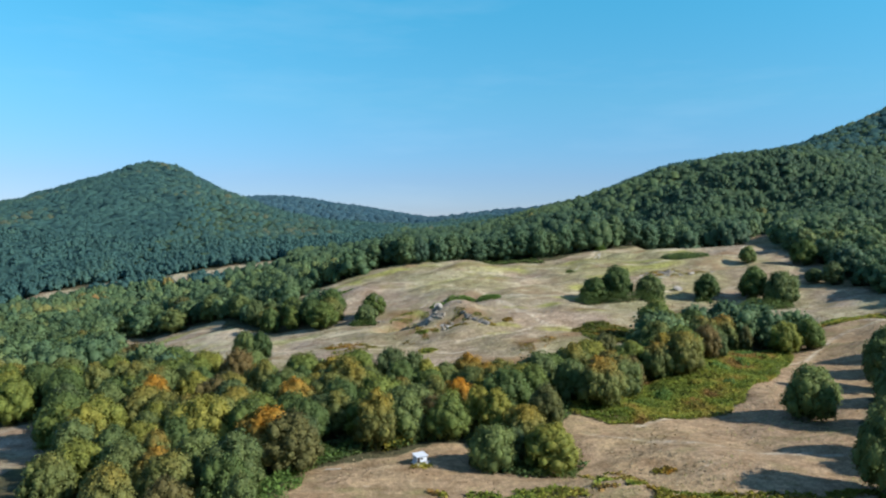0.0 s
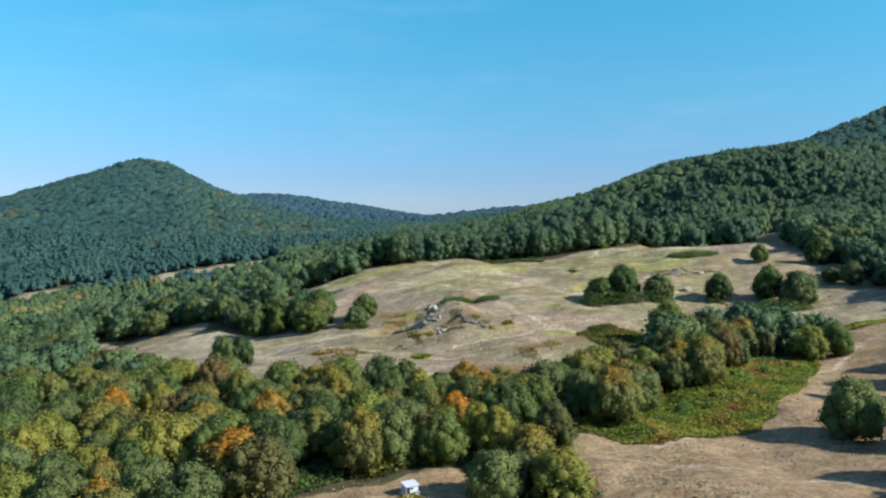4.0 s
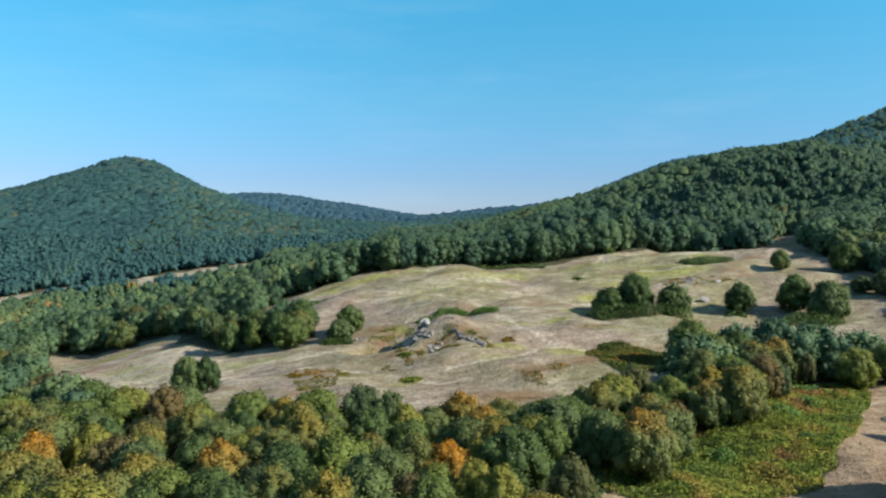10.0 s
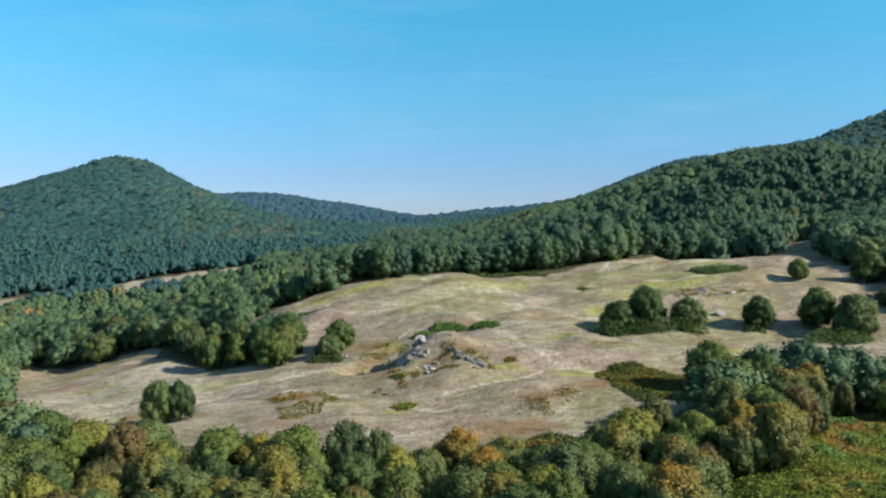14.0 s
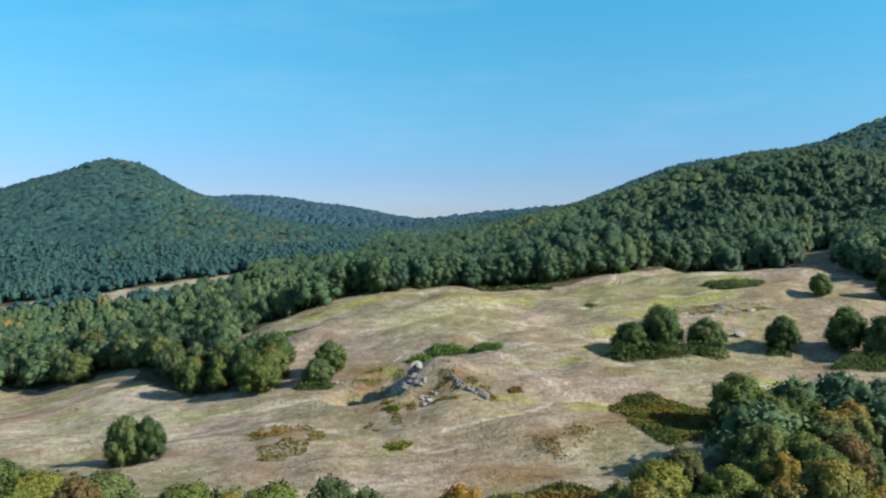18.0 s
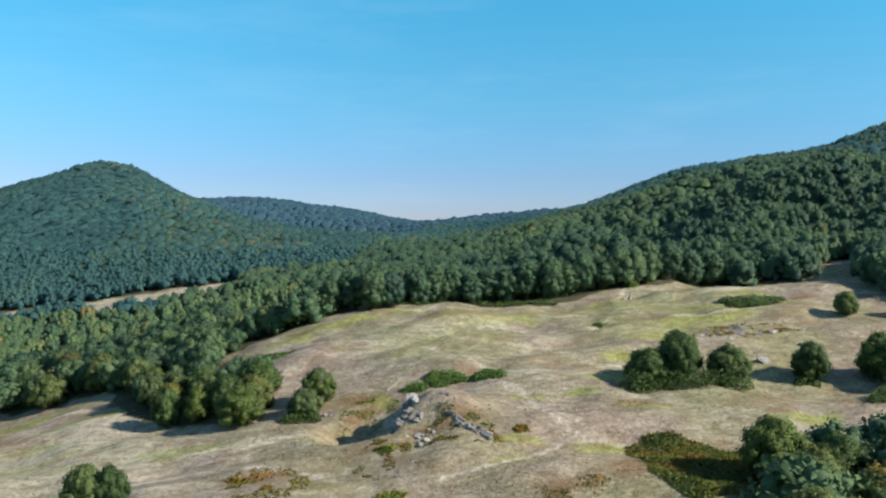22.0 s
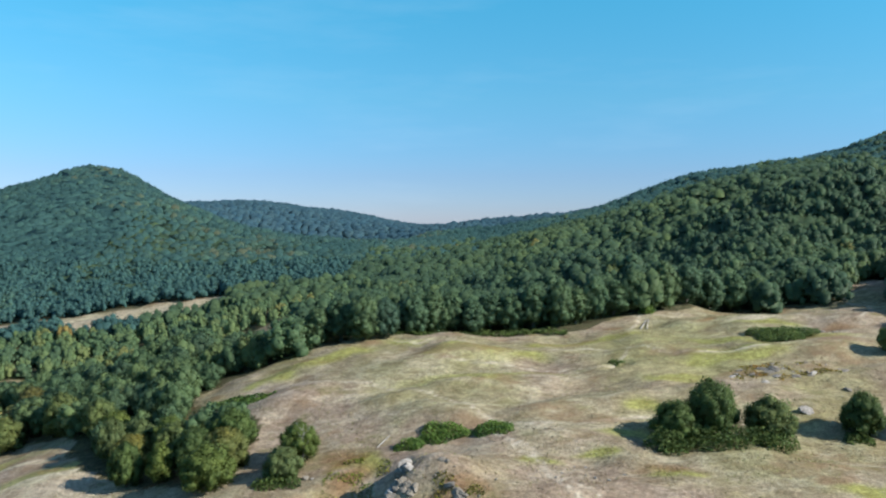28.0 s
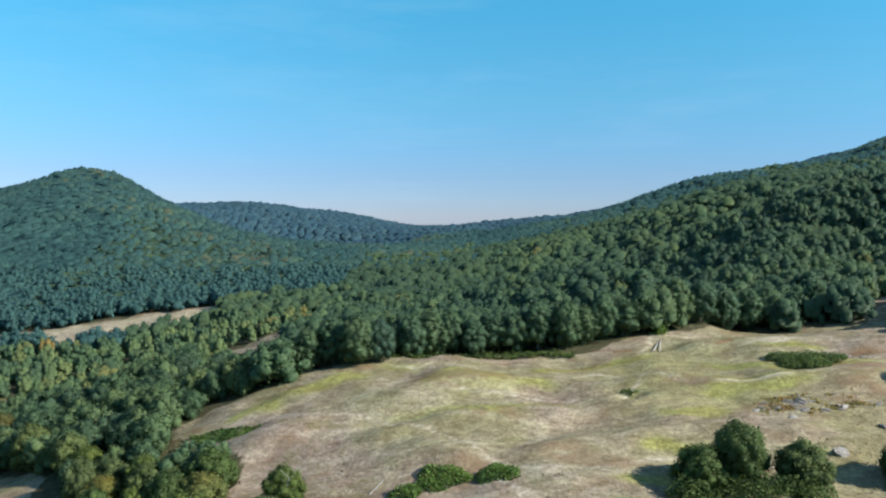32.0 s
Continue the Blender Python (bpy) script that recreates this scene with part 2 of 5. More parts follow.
dry_weeds = foliage("dry_weeds", [(0.0, (0.150, 0.110, 0.065)), (0.25, (0.235, 0.190, 0.125)), (0.55, (0.330, 0.290, 0.205)), (0.8, (0.210, 0.205, 0.090)), (1.0, (0.120, 0.150, 0.050))], "tint", 0.1, 0.3)

# ---- landforms: x, y, height, spread of each rise (plus) or hollow (minus) ----
BASE = 39.7
MOUNDS = [
    (-20, 440, 20.0, 60), (180, 320, -13.9, 60), (220, 520, 0.7, 35), (60, 560, 18.2, 35),
    (-100, 440, -0.1, 35), (180, 560, -55.2, 60), (-180, 560, -16.5, 60), (100, 280, -5.2, 35),
    (260, 560, 73.2, 100), (260, 560, -27.2, 35), (220, 440, -5.2, 35), (-140, 480, 5.8, 35),
    (180, 560, 22.2, 35), (100, 520, 27.9, 35), (60, 480, 3.4, 35), (-60, 560, 10.1, 60),
    (20, 240, -4.2, 35), (260, 480, -10.0, 35), (20, 320, 2.1, 35), (-100, 360, -0.6, 35),
    (140, 440, 4.4, 35), (100, 560, -26.7, 100), (140, 200, -7.3, 35), (100, 400, 3.2, 35),
    (-180, 400, -5.3, 35),
]
SLOPES = [
    (100, 100, -21.1, 120), (-300, 0, -12.4, 120), (300, 0, -11.0, 120), (500, 500, 14.9, 120),
    (600, 400, 28.0, 120), (-600, 100, -8.9, 200), (900, 500, -107.1, 200), (-700, 500, -10.3, 200),
    (-400, 400, -0.5, 120), (400, 300, -0.4, 120), (-100, 0, -8.7, 120), (500, 400, 21.4, 120),
    (600, 0, -2.6, 120), (700, 500, -60.8, 200), (600, 500, 36.9, 120), (400, 500, -73.2, 120),
    (-500, 500, -49.0, 200), (-400, 500, 20.1, 120), (-600, 0, -7.8, 120), (-100, 300, -9.4, 120),
    (-600, 400, 13.5, 120),
]
RIDGES = [
    (800, 1200, 20.5, 250), (-500, 1300, 66.0, 120), (400, 800, 25.5, 120), (800, 1800, 76.5, 250),
    (-600, 2000, -21.0, 250), (-400, 1100, 51.8, 120), (-300, 800, -15.8, 120), (-100, 1400, -7.3, 200),
    (700, 900, 68.2, 120), (400, 1400, -8.3, 120), (0, 3000, -19.8, 250), (-600, 3000, 106.3, 250),
    (600, 2600, -27.0, 250), (300, 1100, 24.3, 120), (200, 700, 17.9, 120), (-200, 1300, -72.4, 120),
    (-700, 1400, 12.3, 120), (100, 1100, -9.8, 120), (900, 1300, 82.3, 120), (-500, 600, -47.0, 120),
    (200, 2200, 1.5, 250), (0, 900, -17.8, 120), (-800, 2200, -2.4, 250), (1400, 2400, 77.1, 250),
    (200, 1200, -32.7, 120),
]
HILLS = [
    (-200, 400, -37.2, 250), (-600, -600, -32.3, 400), (-1200, 200, -28.3, 400), (0, -400, -29.9, 250),
    (-1400, -400, -13.8, 400), (400, 2800, 51.7, 400), (-1600, 2000, 47.4, 400), (800, 2200, 133.7, 400),
    (200, 2000, -105.1, 400), (1200, -400, 15.0, 400), (-1200, 600, 70.4, 400), (600, 1400, 97.4, 400),
    (-400, 2000, 114.1, 400), (1400, 600, 41.0, 400), (-400, 2600, -20.8, 400), (1600, 0, -56.7, 250),
    (1400, 1800, -155.1, 400), (-1600, 400, -45.8, 400), (1400, 800, 70.4, 400), (-1200, 3000, -43.9, 400),
    (-1000, 400, -55.5, 250), (1400, 3000, 21.2, 400), (800, 3000, -9.2, 400), (1400, 2800, 16.3, 400),
    (1200, 600, 212.0, 400),
]

CRESTS = [
    (-660, 1101, 0.6, 35), (-643, 1229, 3.7, 80), (-535, 1199, -3.1, 80), (-459, 1187, 2.7, 35), (-401, 1183, -3.5, 35),
    (-344, 1843, 4.0, 80), (-241, 2190, 1.8, 80), (-30, 1636, -2.3, 80), (133, 1494, 5.9, 80), (147, 765, -2.2, 35),
    (241, 998, 1.3, 35), (308, 969, 4.8, 35), (363, 940, -0.7, 35), (473, 960, 1.0, 35), (567, 978, 2.9, 35),
    (427, 939, -1.8, 35), (522, 969, 2.4, 35), (193, 1000, -2.0, 35), (-41, 2219, -1.9, 80), (86, 2730, -0.7, 80),
    (297, 2763, 3.3, 80), (312, 1488, -1.1, 80), (347, 998, -2.9, 35), (640, 1371, -1.6, 80), (490, 1150, -8.0, 80),
]


def lattice(ix, iy, seed):
    h = (ix.astype(np.int64) * 374761393 + iy.astype(np.int64) * 668265263 + seed * 69069) & 0xFFFFFFFF
    h = ((h ^ (h >> 13)) * 1274126177) & 0xFFFFFFFF
    return ((h ^ (h >> 16)) & 0xFFFF) / 32767.5 - 1.0


def ripple(x, y, size, seed):
    """Smooth noise from -1 to 1 with features of that size in metres."""
    u, v = x / size, y / size
    i, j = np.floor(u), np.floor(v)
    a, b = u - i, v - j
    a, b = a * a * (3 - 2 * a), b * b * (3 - 2 * b)
    p, q = lattice(i, j, seed), lattice(i + 1, j, seed)
    r, s = lattice(i, j + 1, seed), lattice(i + 1, j + 1, seed)
    return (p * (1 - a) + q * a) * (1 - b) + (r * (1 - a) + s * a) * b


def crest_line(x, y):
    """Zero along the crests of the low ridges that run across the pasture."""
    return ripple(0.45 * x + 0.2 * y, y - 0.12 * x, 27, 9) + 0.25 * ripple(x, y, 14, 10)


def land(x, y):
    """Height of the ground."""
    x, y = np.asarray(x, float), np.asarray(y, float)
    z = np.full(x.shape, BASE)
    for cx, cy, h, r in MOUNDS + SLOPES + RIDGES + HILLS + CRESTS:
        z = z + h * np.exp(-((x - cx) ** 2 + (y - cy) ** 2) / (2 * r * r))
    hummocky = np.exp(-((x - 60) / 150) ** 4 - ((y - 400) / 95) ** 4)
    z = z - 2.0 * hummocky * (np.abs(crest_line(x, y)) - 0.3)
    wild = np.clip((np.hypot(x, y - 350) - 500) / 400, 0, 1)
    z = z + 1.8 * ripple(x + 0.3 * y, 1.3 * y, 24, 3) + 0.75 * ripple(x, 1.3 * y, 11, 4) + 0.14 * ripple(x, y, 4, 5)
    z = z + 0.30 * np.abs(ripple(0.35 * x + 0.15 * y, y, 6.5, 8)) * (np.abs(x) < 260) * (y > 90) * (y < 520)
    z = z + wild * (5 * ripple(x, y, 130, 6) + 2.2 * ripple(x, y, 55, 7))
    for cx, cy, h, rx, ry, turn in KNOLLS:
        c, s = math.cos(radians(turn)), math.sin(radians(turn))
        u, v = ((x - cx) * c + (y - cy) * s) / rx, ((y - cy) * c - (x - cx) * s) / ry
        z = z + h * np.exp(-(u * u + v * v) ** 1.5)
    # the crag's knoll breaks off steeply on its west side
    brow = np.clip((x + 4.8 - 0.2 * (y - 324)) / 1.6, 0, 1)
    z = z + 6.6 * brow * brow * (3 - 2 * brow) * np.exp(-((x - 5) / 15) ** 2 - ((y - 324) / 10) ** 2)
    return z


def ground_z(x, y):
    return float(land(np.array([x]), np.array([y]))[0])


# small rises and hollows of the pasture, some fitted to the camera's view: x, y, height, half-lengths, turn
KNOLLS = [
    # the first hollow is sunk to steer the crag's shadow in the camera's view
    (-16, 326, -8.2, 12, 10, 40), (-30, 300, -0.8, 16, 9, 10), (30, 305, 1.0, 12, 6, 30),
    (60, 395, 1.5, 24, 8, 12), (20, 420, 1.4, 22, 9, -8), (-30, 395, 1.2, 20, 8, 20), (90, 440, 1.8, 22, 9, 5),
    # the four broad far rises fit the skyline to the camera's view
    (-465, 1207, 8, 70, 60, 0), (205, 2290, 14, 160, 150, 0), (-280, 2300, 10, 260, 200, 0), (310, 960, 6, 130, 90, 0), (140, 405, 1.5, 22, 8, 0), (150, 450, 1.6, 26, 9, 8), (35, 380, -1.5, 24, 10, 5), (100, 395, -1.2, 18, 8, 0),
    (0, 385, 1.8, 20, 5, 20), (45, 366, 1.3, 22, 5, 6), (85, 415, 1.6, 22, 5, 0), (40, 438, 1.5, 26, 6, -5), (-70, 318, 1.2, 22, 6, 12),
    (150, 430, -2.0, 24, 6, 4), (120, 452, 2.0, 22, 5, 6), (70, 400, -2.2, 5, 3, 20), (-120, 365, 1.2, 26, 7, 12), (30, 285, 1.2, 20, 6, 8),
    (60, 315, 1.2, 20, 6, -4), (-38, 380, -1.4, 14, 8, 30), (160, 380, 1.8, 18, 7, 0), (175, 440, 2.0, 16, 8, 20), (-15, 270, 1.0, 24, 5, 0),
]


def inside(poly, x, y):
    """Which of the points lie in the polygon."""
    hit = np.zeros(np.shape(x), bool)
    for (ax, ay), (bx, by) in zip(poly, poly[1:] + poly[:1]):
        if ay != by:
            hit ^= ((ay > y) != (by > y)) & (x < (bx - ax) * (y - ay) / (by - ay) + ax)
    return hit


PASTURE = [(-195, 428), (-176, 372), (-140, 318), (-122, 296), (-103, 274), (-86, 260), (-62, 256), (-39, 252), (-26, 241), (-7, 234), (14, 245),
           (34, 244), (52, 247), (66, 256), (74, 270), (86, 290), (100, 300), (115, 288), (140, 280), (170, 268), (200, 300), (198, 340), (200, 380), (197, 420),
           (212, 470), (195, 492), (148, 487), (101, 468), (62, 457), (4, 465), (-40, 461), (-46, 446), (-56, 434), (-74, 431), (-84, 421), (-81, 403), (-70, 396), (-56, 383),
           (-50, 366), (-52, 345), (-85, 357), (-100, 373), (-133, 413), (-149, 413)]
CLEARING = [(-29, 100), (-29, 149), (-22, 156), (5, 163), (20, 158), (34, 182), (47, 174), (72, 186), (100, 222), (118, 255),
            (142, 282), (172, 268), (150, 240), (120, 200), (100, 168), (88, 140), (80, 100)]
GLADE = [(-125, 195), (-96, 184), (-86, 162), (-98, 140), (-135, 150)]
VALLEY_MEADOW = [(-410, 690), (-375, 705), (-340, 714), (-290, 710), (-250, 708), (-211, 713), (-179, 720), (-160, 722), (-144, 700), (-138, 665), (-135, 655),
                 (-170, 657), (-215, 646), (-240, 642), (-255, 662), (-300, 662), (-312, 634), (-350, 628), (-400, 640)]
HILL_MEADOW = [(-116, 584), (-70, 590), (-60, 548), (-58, 506), (-84, 498), (-95, 530)]
SIDE_MEADOW = [(-235, 560), (-190, 540), (-182, 492), (-215, 490)]
POCKET_MEADOW = [(-230, 548), (-225, 564), (-211, 567), (-203, 550), (-185, 490), (-219, 528)]
TRACK_GAP = [(195, 478), (206, 470), (245, 515), (236, 530), (205, 510)]
OPEN = [PASTURE, CLEARING, GLADE, VALLEY_MEADOW, HILL_MEADOW, SIDE_MEADOW, POCKET_MEADOW, TRACK_GAP]


def wooded(x, y):
    free = np.zeros(np.shape(x), bool)
    for poly in OPEN:
        free |= inside(poly, x, y)
    return ~free


def graded(lo, a, b, hi, step, grow):
    """Even steps from a to b, growing ones out to lo and hi."""
    out = list(np.arange(a, b + step / 2, step))
    s = step
    while out[-1] < hi:
        s *= grow
        out.append(out[-1] + s)
    s = step
    while out[0] > lo:
        s *= grow
        out.insert(0, out[0] - s)
    return np.array(out)


def mesh_of(name, verts, faces, mat, smooth=False, tint=None, normals=None):
    """One mesh from arrays: verts (n, 3), faces (m, 3 or 4)."""
    me = bpy.data.meshes.new(name)
    verts, faces = np.asarray(verts, np.float32), np.asarray(faces, np.int32)
    k = faces.shape[1]
    me.vertices.add(len(verts))
    me.vertices.foreach_set("co", verts.ravel())
    me.loops.add(faces.size)
    me.loops.foreach_set("vertex_index", faces.ravel())
    me.polygons.add(len(faces))
    me.polygons.foreach_set("loop_start", np.arange(0, faces.size, k, dtype=np.int32))
    me.polygons.foreach_set("use_smooth", np.full(len(faces), smooth))
    if tint is not None:
        me.attributes.new("tint", "FLOAT", "POINT").data.foreach_set("value", np.asarray(tint, np.float32))
    me.materials.append(mat)
    me.update(calc_edges=True)
    if normals is not None:
        me.normals_split_custom_set_from_vertices(np.asarray(normals, np.float32))
    return me


def blob(x, y, cx, cy, rx, ry, turn=0.0):
    c, s = math.cos(radians(turn)), math.sin(radians(turn))
    u, v = ((x - cx) * c + (y - cy) * s) / rx, ((y - cy) * c - (x - cx) * s) / ry
    return np.exp(-(u * u + v * v) ** 2)


# patches of the sward: x, y, half-lengths, turn
FRESH = [(29, 418, 22, 9, 5), (8, 420, 14, 6, 0), (110, 404, 30, 7, 6), (-37, 425, 22, 8, 15), (31, 330, 6, 4, 0), (47, 336, 8, 3, 0),
         (45, 300, 12, 4, 0), (-16, 345, 6, 9, 20), (86, 384, 14, 5, 0), (142, 418, 26, 5, 0), (-115, 375, 24, 10, 10), (-8, 280, 6, 2.5, 0),
         (-150, 392, 16, 8, 20), (-72, 324, 16, 6, 0), (55, 434, 18, 5, 0), (100, 345, 9, 4, 0)]
FRESH_BITS = [(-118, 330, 22, 9, 30), (-90, 300, 16, 5, 20), (-60, 440, 18, 8, 10), (70, 440, 26, 6, 0), (10, 395, 20, 6, 10), (120, 425, 24, 5, 0), (-95, 320, 14, 5, 20), (62, 322, 9, 3, 0), (24, 289, 7, 3, 0), (110, 312, 12, 4, 0), (23, 300, 6, 3, 0), (-22, 345, 5, 4, 0), (-52, 412, 12, 7, 20), (74, 365, 12, 4, 0),
              (-5, 437, 18, 4, 0), (140, 440, 16, 3, 0), (40, 398, 16, 5, 0), (-125, 350, 12, 6, 10), (52, 165, 9, 2, 0), (60, 345, 8, 3, 0)]
RUSTY = [(-20, 338, 8, 4, 30), (-38, 294, 13, 5, -5), (-151, 360, 13, 8, 20), (-70, 404, 5, 2.5, 0), (50, 284, 10, 8, 20), (8, 312, 13, 5, 0), (-8, 306, 8, 4, 0), (-22, 348, 9, 8, 0),
         (118, 452, 8, 3, 0), (22, 262, 18, 5, 0), (75, 196, 16, 4, 30), (44, 145, 8, 2.5, 0), (168, 432, 8, 4, 0), (-4, 148, 12, 4, 0),
         (80, 455, 8, 3, 0), (60, 325, 10, 3, 0), (34, 275, 10, 4, 0), (130, 300, 14, 4, 20)]
CHALKY = [(-122, 342, 40, 6, 28), (-78, 296, 22, 3, 10), (150, 470, 18, 3, 4), (139, 445, 14, 3, 5), (172, 478, 12, 2.5, 0), (110, 354, 3.2, 2.2, 0), (-110, 370, 26, 4, 12), (-52, 322, 22, 2.4, 8), (28, 338, 7, 2.5, -30),
          (-72, 306, 26, 2.5, 5), (110, 464, 12, 1.8, 0), (-15, 258, 20, 2, 0), (-3, 300, 6, 3, 0), (0, 437, 20, 1.6, 0),
          (-16, 150, 9, 2, 0), (32, 352, 8, 3, -14), (160, 350, 14, 2.5, 0), (-130, 392, 18, 2, 10)]
# trodden paths, point by point
PATHS = [
    [(-50, 403), (-31, 398), (-15, 394), (4, 383), (14, 373), (22, 359), (33, 353), (44, 353), (58, 356), (75, 360), (100, 352)],
    [(20, 358), (25, 344), (31, 332), (35, 315), (43, 301), (53, 299)],
    [(22, 349), (31, 339), (33, 324), (38, 317), (45, 308)],
    [(5, 285), (24, 292), (30, 295), (36, 299)],
    [(-45, 304), (-29, 300), (-15, 288), (-6, 282), (2, 277), (12, 278)],
    [(50, 425), (67, 427), (80, 418), (91, 406), (105, 405), (125, 404)],
    [(68, 402), (73, 408), (80, 418)],
    [(98, 470), (93, 458), (86, 449)],
    [(32, 169), (46, 161), (61, 156), (75, 152), (89, 148)],
    [(46, 173), (60, 180), (80, 200), (106, 231), (123, 243), (140, 262), (165, 274), (190, 285)],
    [(240, 525), (214, 503), (199, 490), (200, 470), (190, 450), (178, 438)],
    [(-10, 420), (10, 412), (35, 408), (60, 400), (68, 402)],
]


def path_strength(x, y):
    out = np.zeros(len(x))
    near = (np.abs(x) < 250) & (y > 110) & (y < 530)
    px, py = x[near], y[near]
    best = np.full(len(px), 1e9)
    for way in PATHS:
        for (ax, ay), (bx, by) in zip(way, way[1:]):
            dx, dy = bx - ax, by - ay
            u = np.clip(((px - ax) * dx + (py - ay) * dy) / (dx * dx + dy * dy), 0, 1)
            best = np.minimum(best, np.hypot(px - ax - u * dx, py - ay - u * dy))
    out[near] = np.exp(-(best / 0.85) ** 2)
    return out


def build_ground():
    gx = graded(-2600, -215, 215, 2600, 1.6, 1.065)
    gy = graded(-1500, 120, 500, 4300, 1.6, 1.05)
    nx, ny = len(gx), len(gy)
    x, y = [a.ravel() for a in np.meshgrid(gx, gy)]
    v = np.stack([x, y, land(x, y)], 1)
    i = (np.arange(ny - 1)[:, None] * nx + np.arange(nx - 1)[None]).ravel()
    me = mesh_of("ground", v, np.stack([i, i + 1, i + 1 + nx, i + nx], 1), dry_meadow, True)
    wx, wy = x + 5 * ripple(x, y, 15, 21) + 2 * ripple(x, y, 5, 23), y + 4 * ripple(x, y, 13, 22) + 1.6 * ripple(x, y, 5, 24)
    for name, rows in (("green", FRESH + FRESH_BITS), ("rust", RUSTY), ("pale", CHALKY)):
        a = np.zeros(len(x))
        for row in rows:
            a = np.maximum(a, blob(wx, wy, *row))
        if name == "pale":
            a = np.maximum(a, 0.7 * inside(VALLEY_MEADOW, x, y))
            a = np.maximum(a, 0.66 * blob(x, y, -112, 330, 75, 46, 25))
            worn = np.exp(-(crest_line(x, y) / 0.085) ** 2) * np.clip(0.7 + ripple(x, y, 30, 25), 0, 1) * np.exp(-((x - 60) / 150) ** 4 - ((y - 400) / 95) ** 4)
            a = np.maximum(a, 0.62 * worn)
        if name == "rust":
            a = np.maximum(a, 0.3 * inside(CLEARING, wx, wy))
        if name == "green":
            a = np.maximum(a, 0.35 * inside(VALLEY_MEADOW, x, y))
            a = np.maximum(a, 0.6 * blob(wx, wy, 95, 390, 115, 75) * np.clip(0.8 + 0.6 * ripple(wx, wy, 22, 27), 0, 1))
        me.attributes.new(name, "FLOAT", "POINT").data.foreach_set("value", a.astype(np.float32))
    warm = np.maximum(0.85 * inside(CLEARING, wx, wy), np.maximum(0.5 * blob(wx, wy, 12, 295, 60, 32, 8), 0.2 * blob(wx, wy, 110, 375, 70, 30, 5)))
    me.attributes.new("tan", "FLOAT", "POINT").data.foreach_set("value", warm.astype(np.float32))
    trod = path_strength(x + 0.8 * ripple(x, y, 6, 31), y + 0.8 * ripple(x, y, 6, 32))
    me.attributes.new("trod", "FLOAT", "POINT").data.foreach_set("value", trod.astype(np.float32))
    me.attributes.new("litter", "FLOAT", "POINT").data.foreach_set("value", (wooded(wx, wy) & (wy > 106 + 0.1 * np.abs(wx))).astype(np.float32))
    # distant slopes are wooded throughout: ground takes the leaf colours with haze in them
    for mat in (leaf_far_haze, leaf_ridge_haze):
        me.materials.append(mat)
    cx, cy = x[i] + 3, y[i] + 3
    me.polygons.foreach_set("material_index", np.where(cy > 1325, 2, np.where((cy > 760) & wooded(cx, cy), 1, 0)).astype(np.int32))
    return tagged(new("ground", me), "dry grass pasture on rolling hills with worn paths", "ground", kind="structure")


build_ground()


# ---- trees ----
def ico(level):
    bm = bmesh.new()
    bmesh.ops.create_icosphere(bm, subdivisions=level, radius=1.0)
    v = np.array([p.co[:] for p in bm.verts])
    f = np.array([[q.index for q in p.verts] for p in bm.faces])
    bm.free()
    return v, f


ICO = {1: ico(1), 2: ico(2)}


def sphere_points(n, rng):
    k = np.arange(n) + 0.5
    z = 1 - 2 * k / n
    a = np.pi * (1 + 5 ** 0.5) * k + rng.uniform(0, 6)
    r = np.sqrt(np.maximum(0, 1 - z * z))
    return np.stack([r * np.cos(a), r * np.sin(a), z], 1)


def leaf_quads(p, nrm, size, rng, loose=0.75):
    """One bent leaf clump (four-sided) at each point, facing about along nrm, and the corners' normals."""
    n = len(p)
    nrm = nrm / np.linalg.norm(nrm, axis=1)[:, None]
    d = nrm + loose * rng.normal(size=(n, 3))
    d /= np.linalg.norm(d, axis=1)[:, None]
    u = np.cross(d, rng.normal(size=(n, 3)))
    u /= np.linalg.norm(u, axis=1)[:, None]
    w = np.cross(d, u)
    s = (size * rng.uniform(0.55, 1.3, n))[:, None]
    e = rng.uniform(0.55, 1.0, (n, 1))
    q = np.stack([p - u * s, p - w * s * e + d * s * 0.2, p + u * s * rng.uniform(0.6, 1.1, (n, 1)), p + w * s * e + d * s * 0.2], 1)
    soft = nrm + 0.34 * rng.normal(size=(n, 3))
    soft /= np.linalg.norm(soft, axis=1)[:, None]
    return q.reshape(-1, 3), np.repeat(soft, 4, 0)


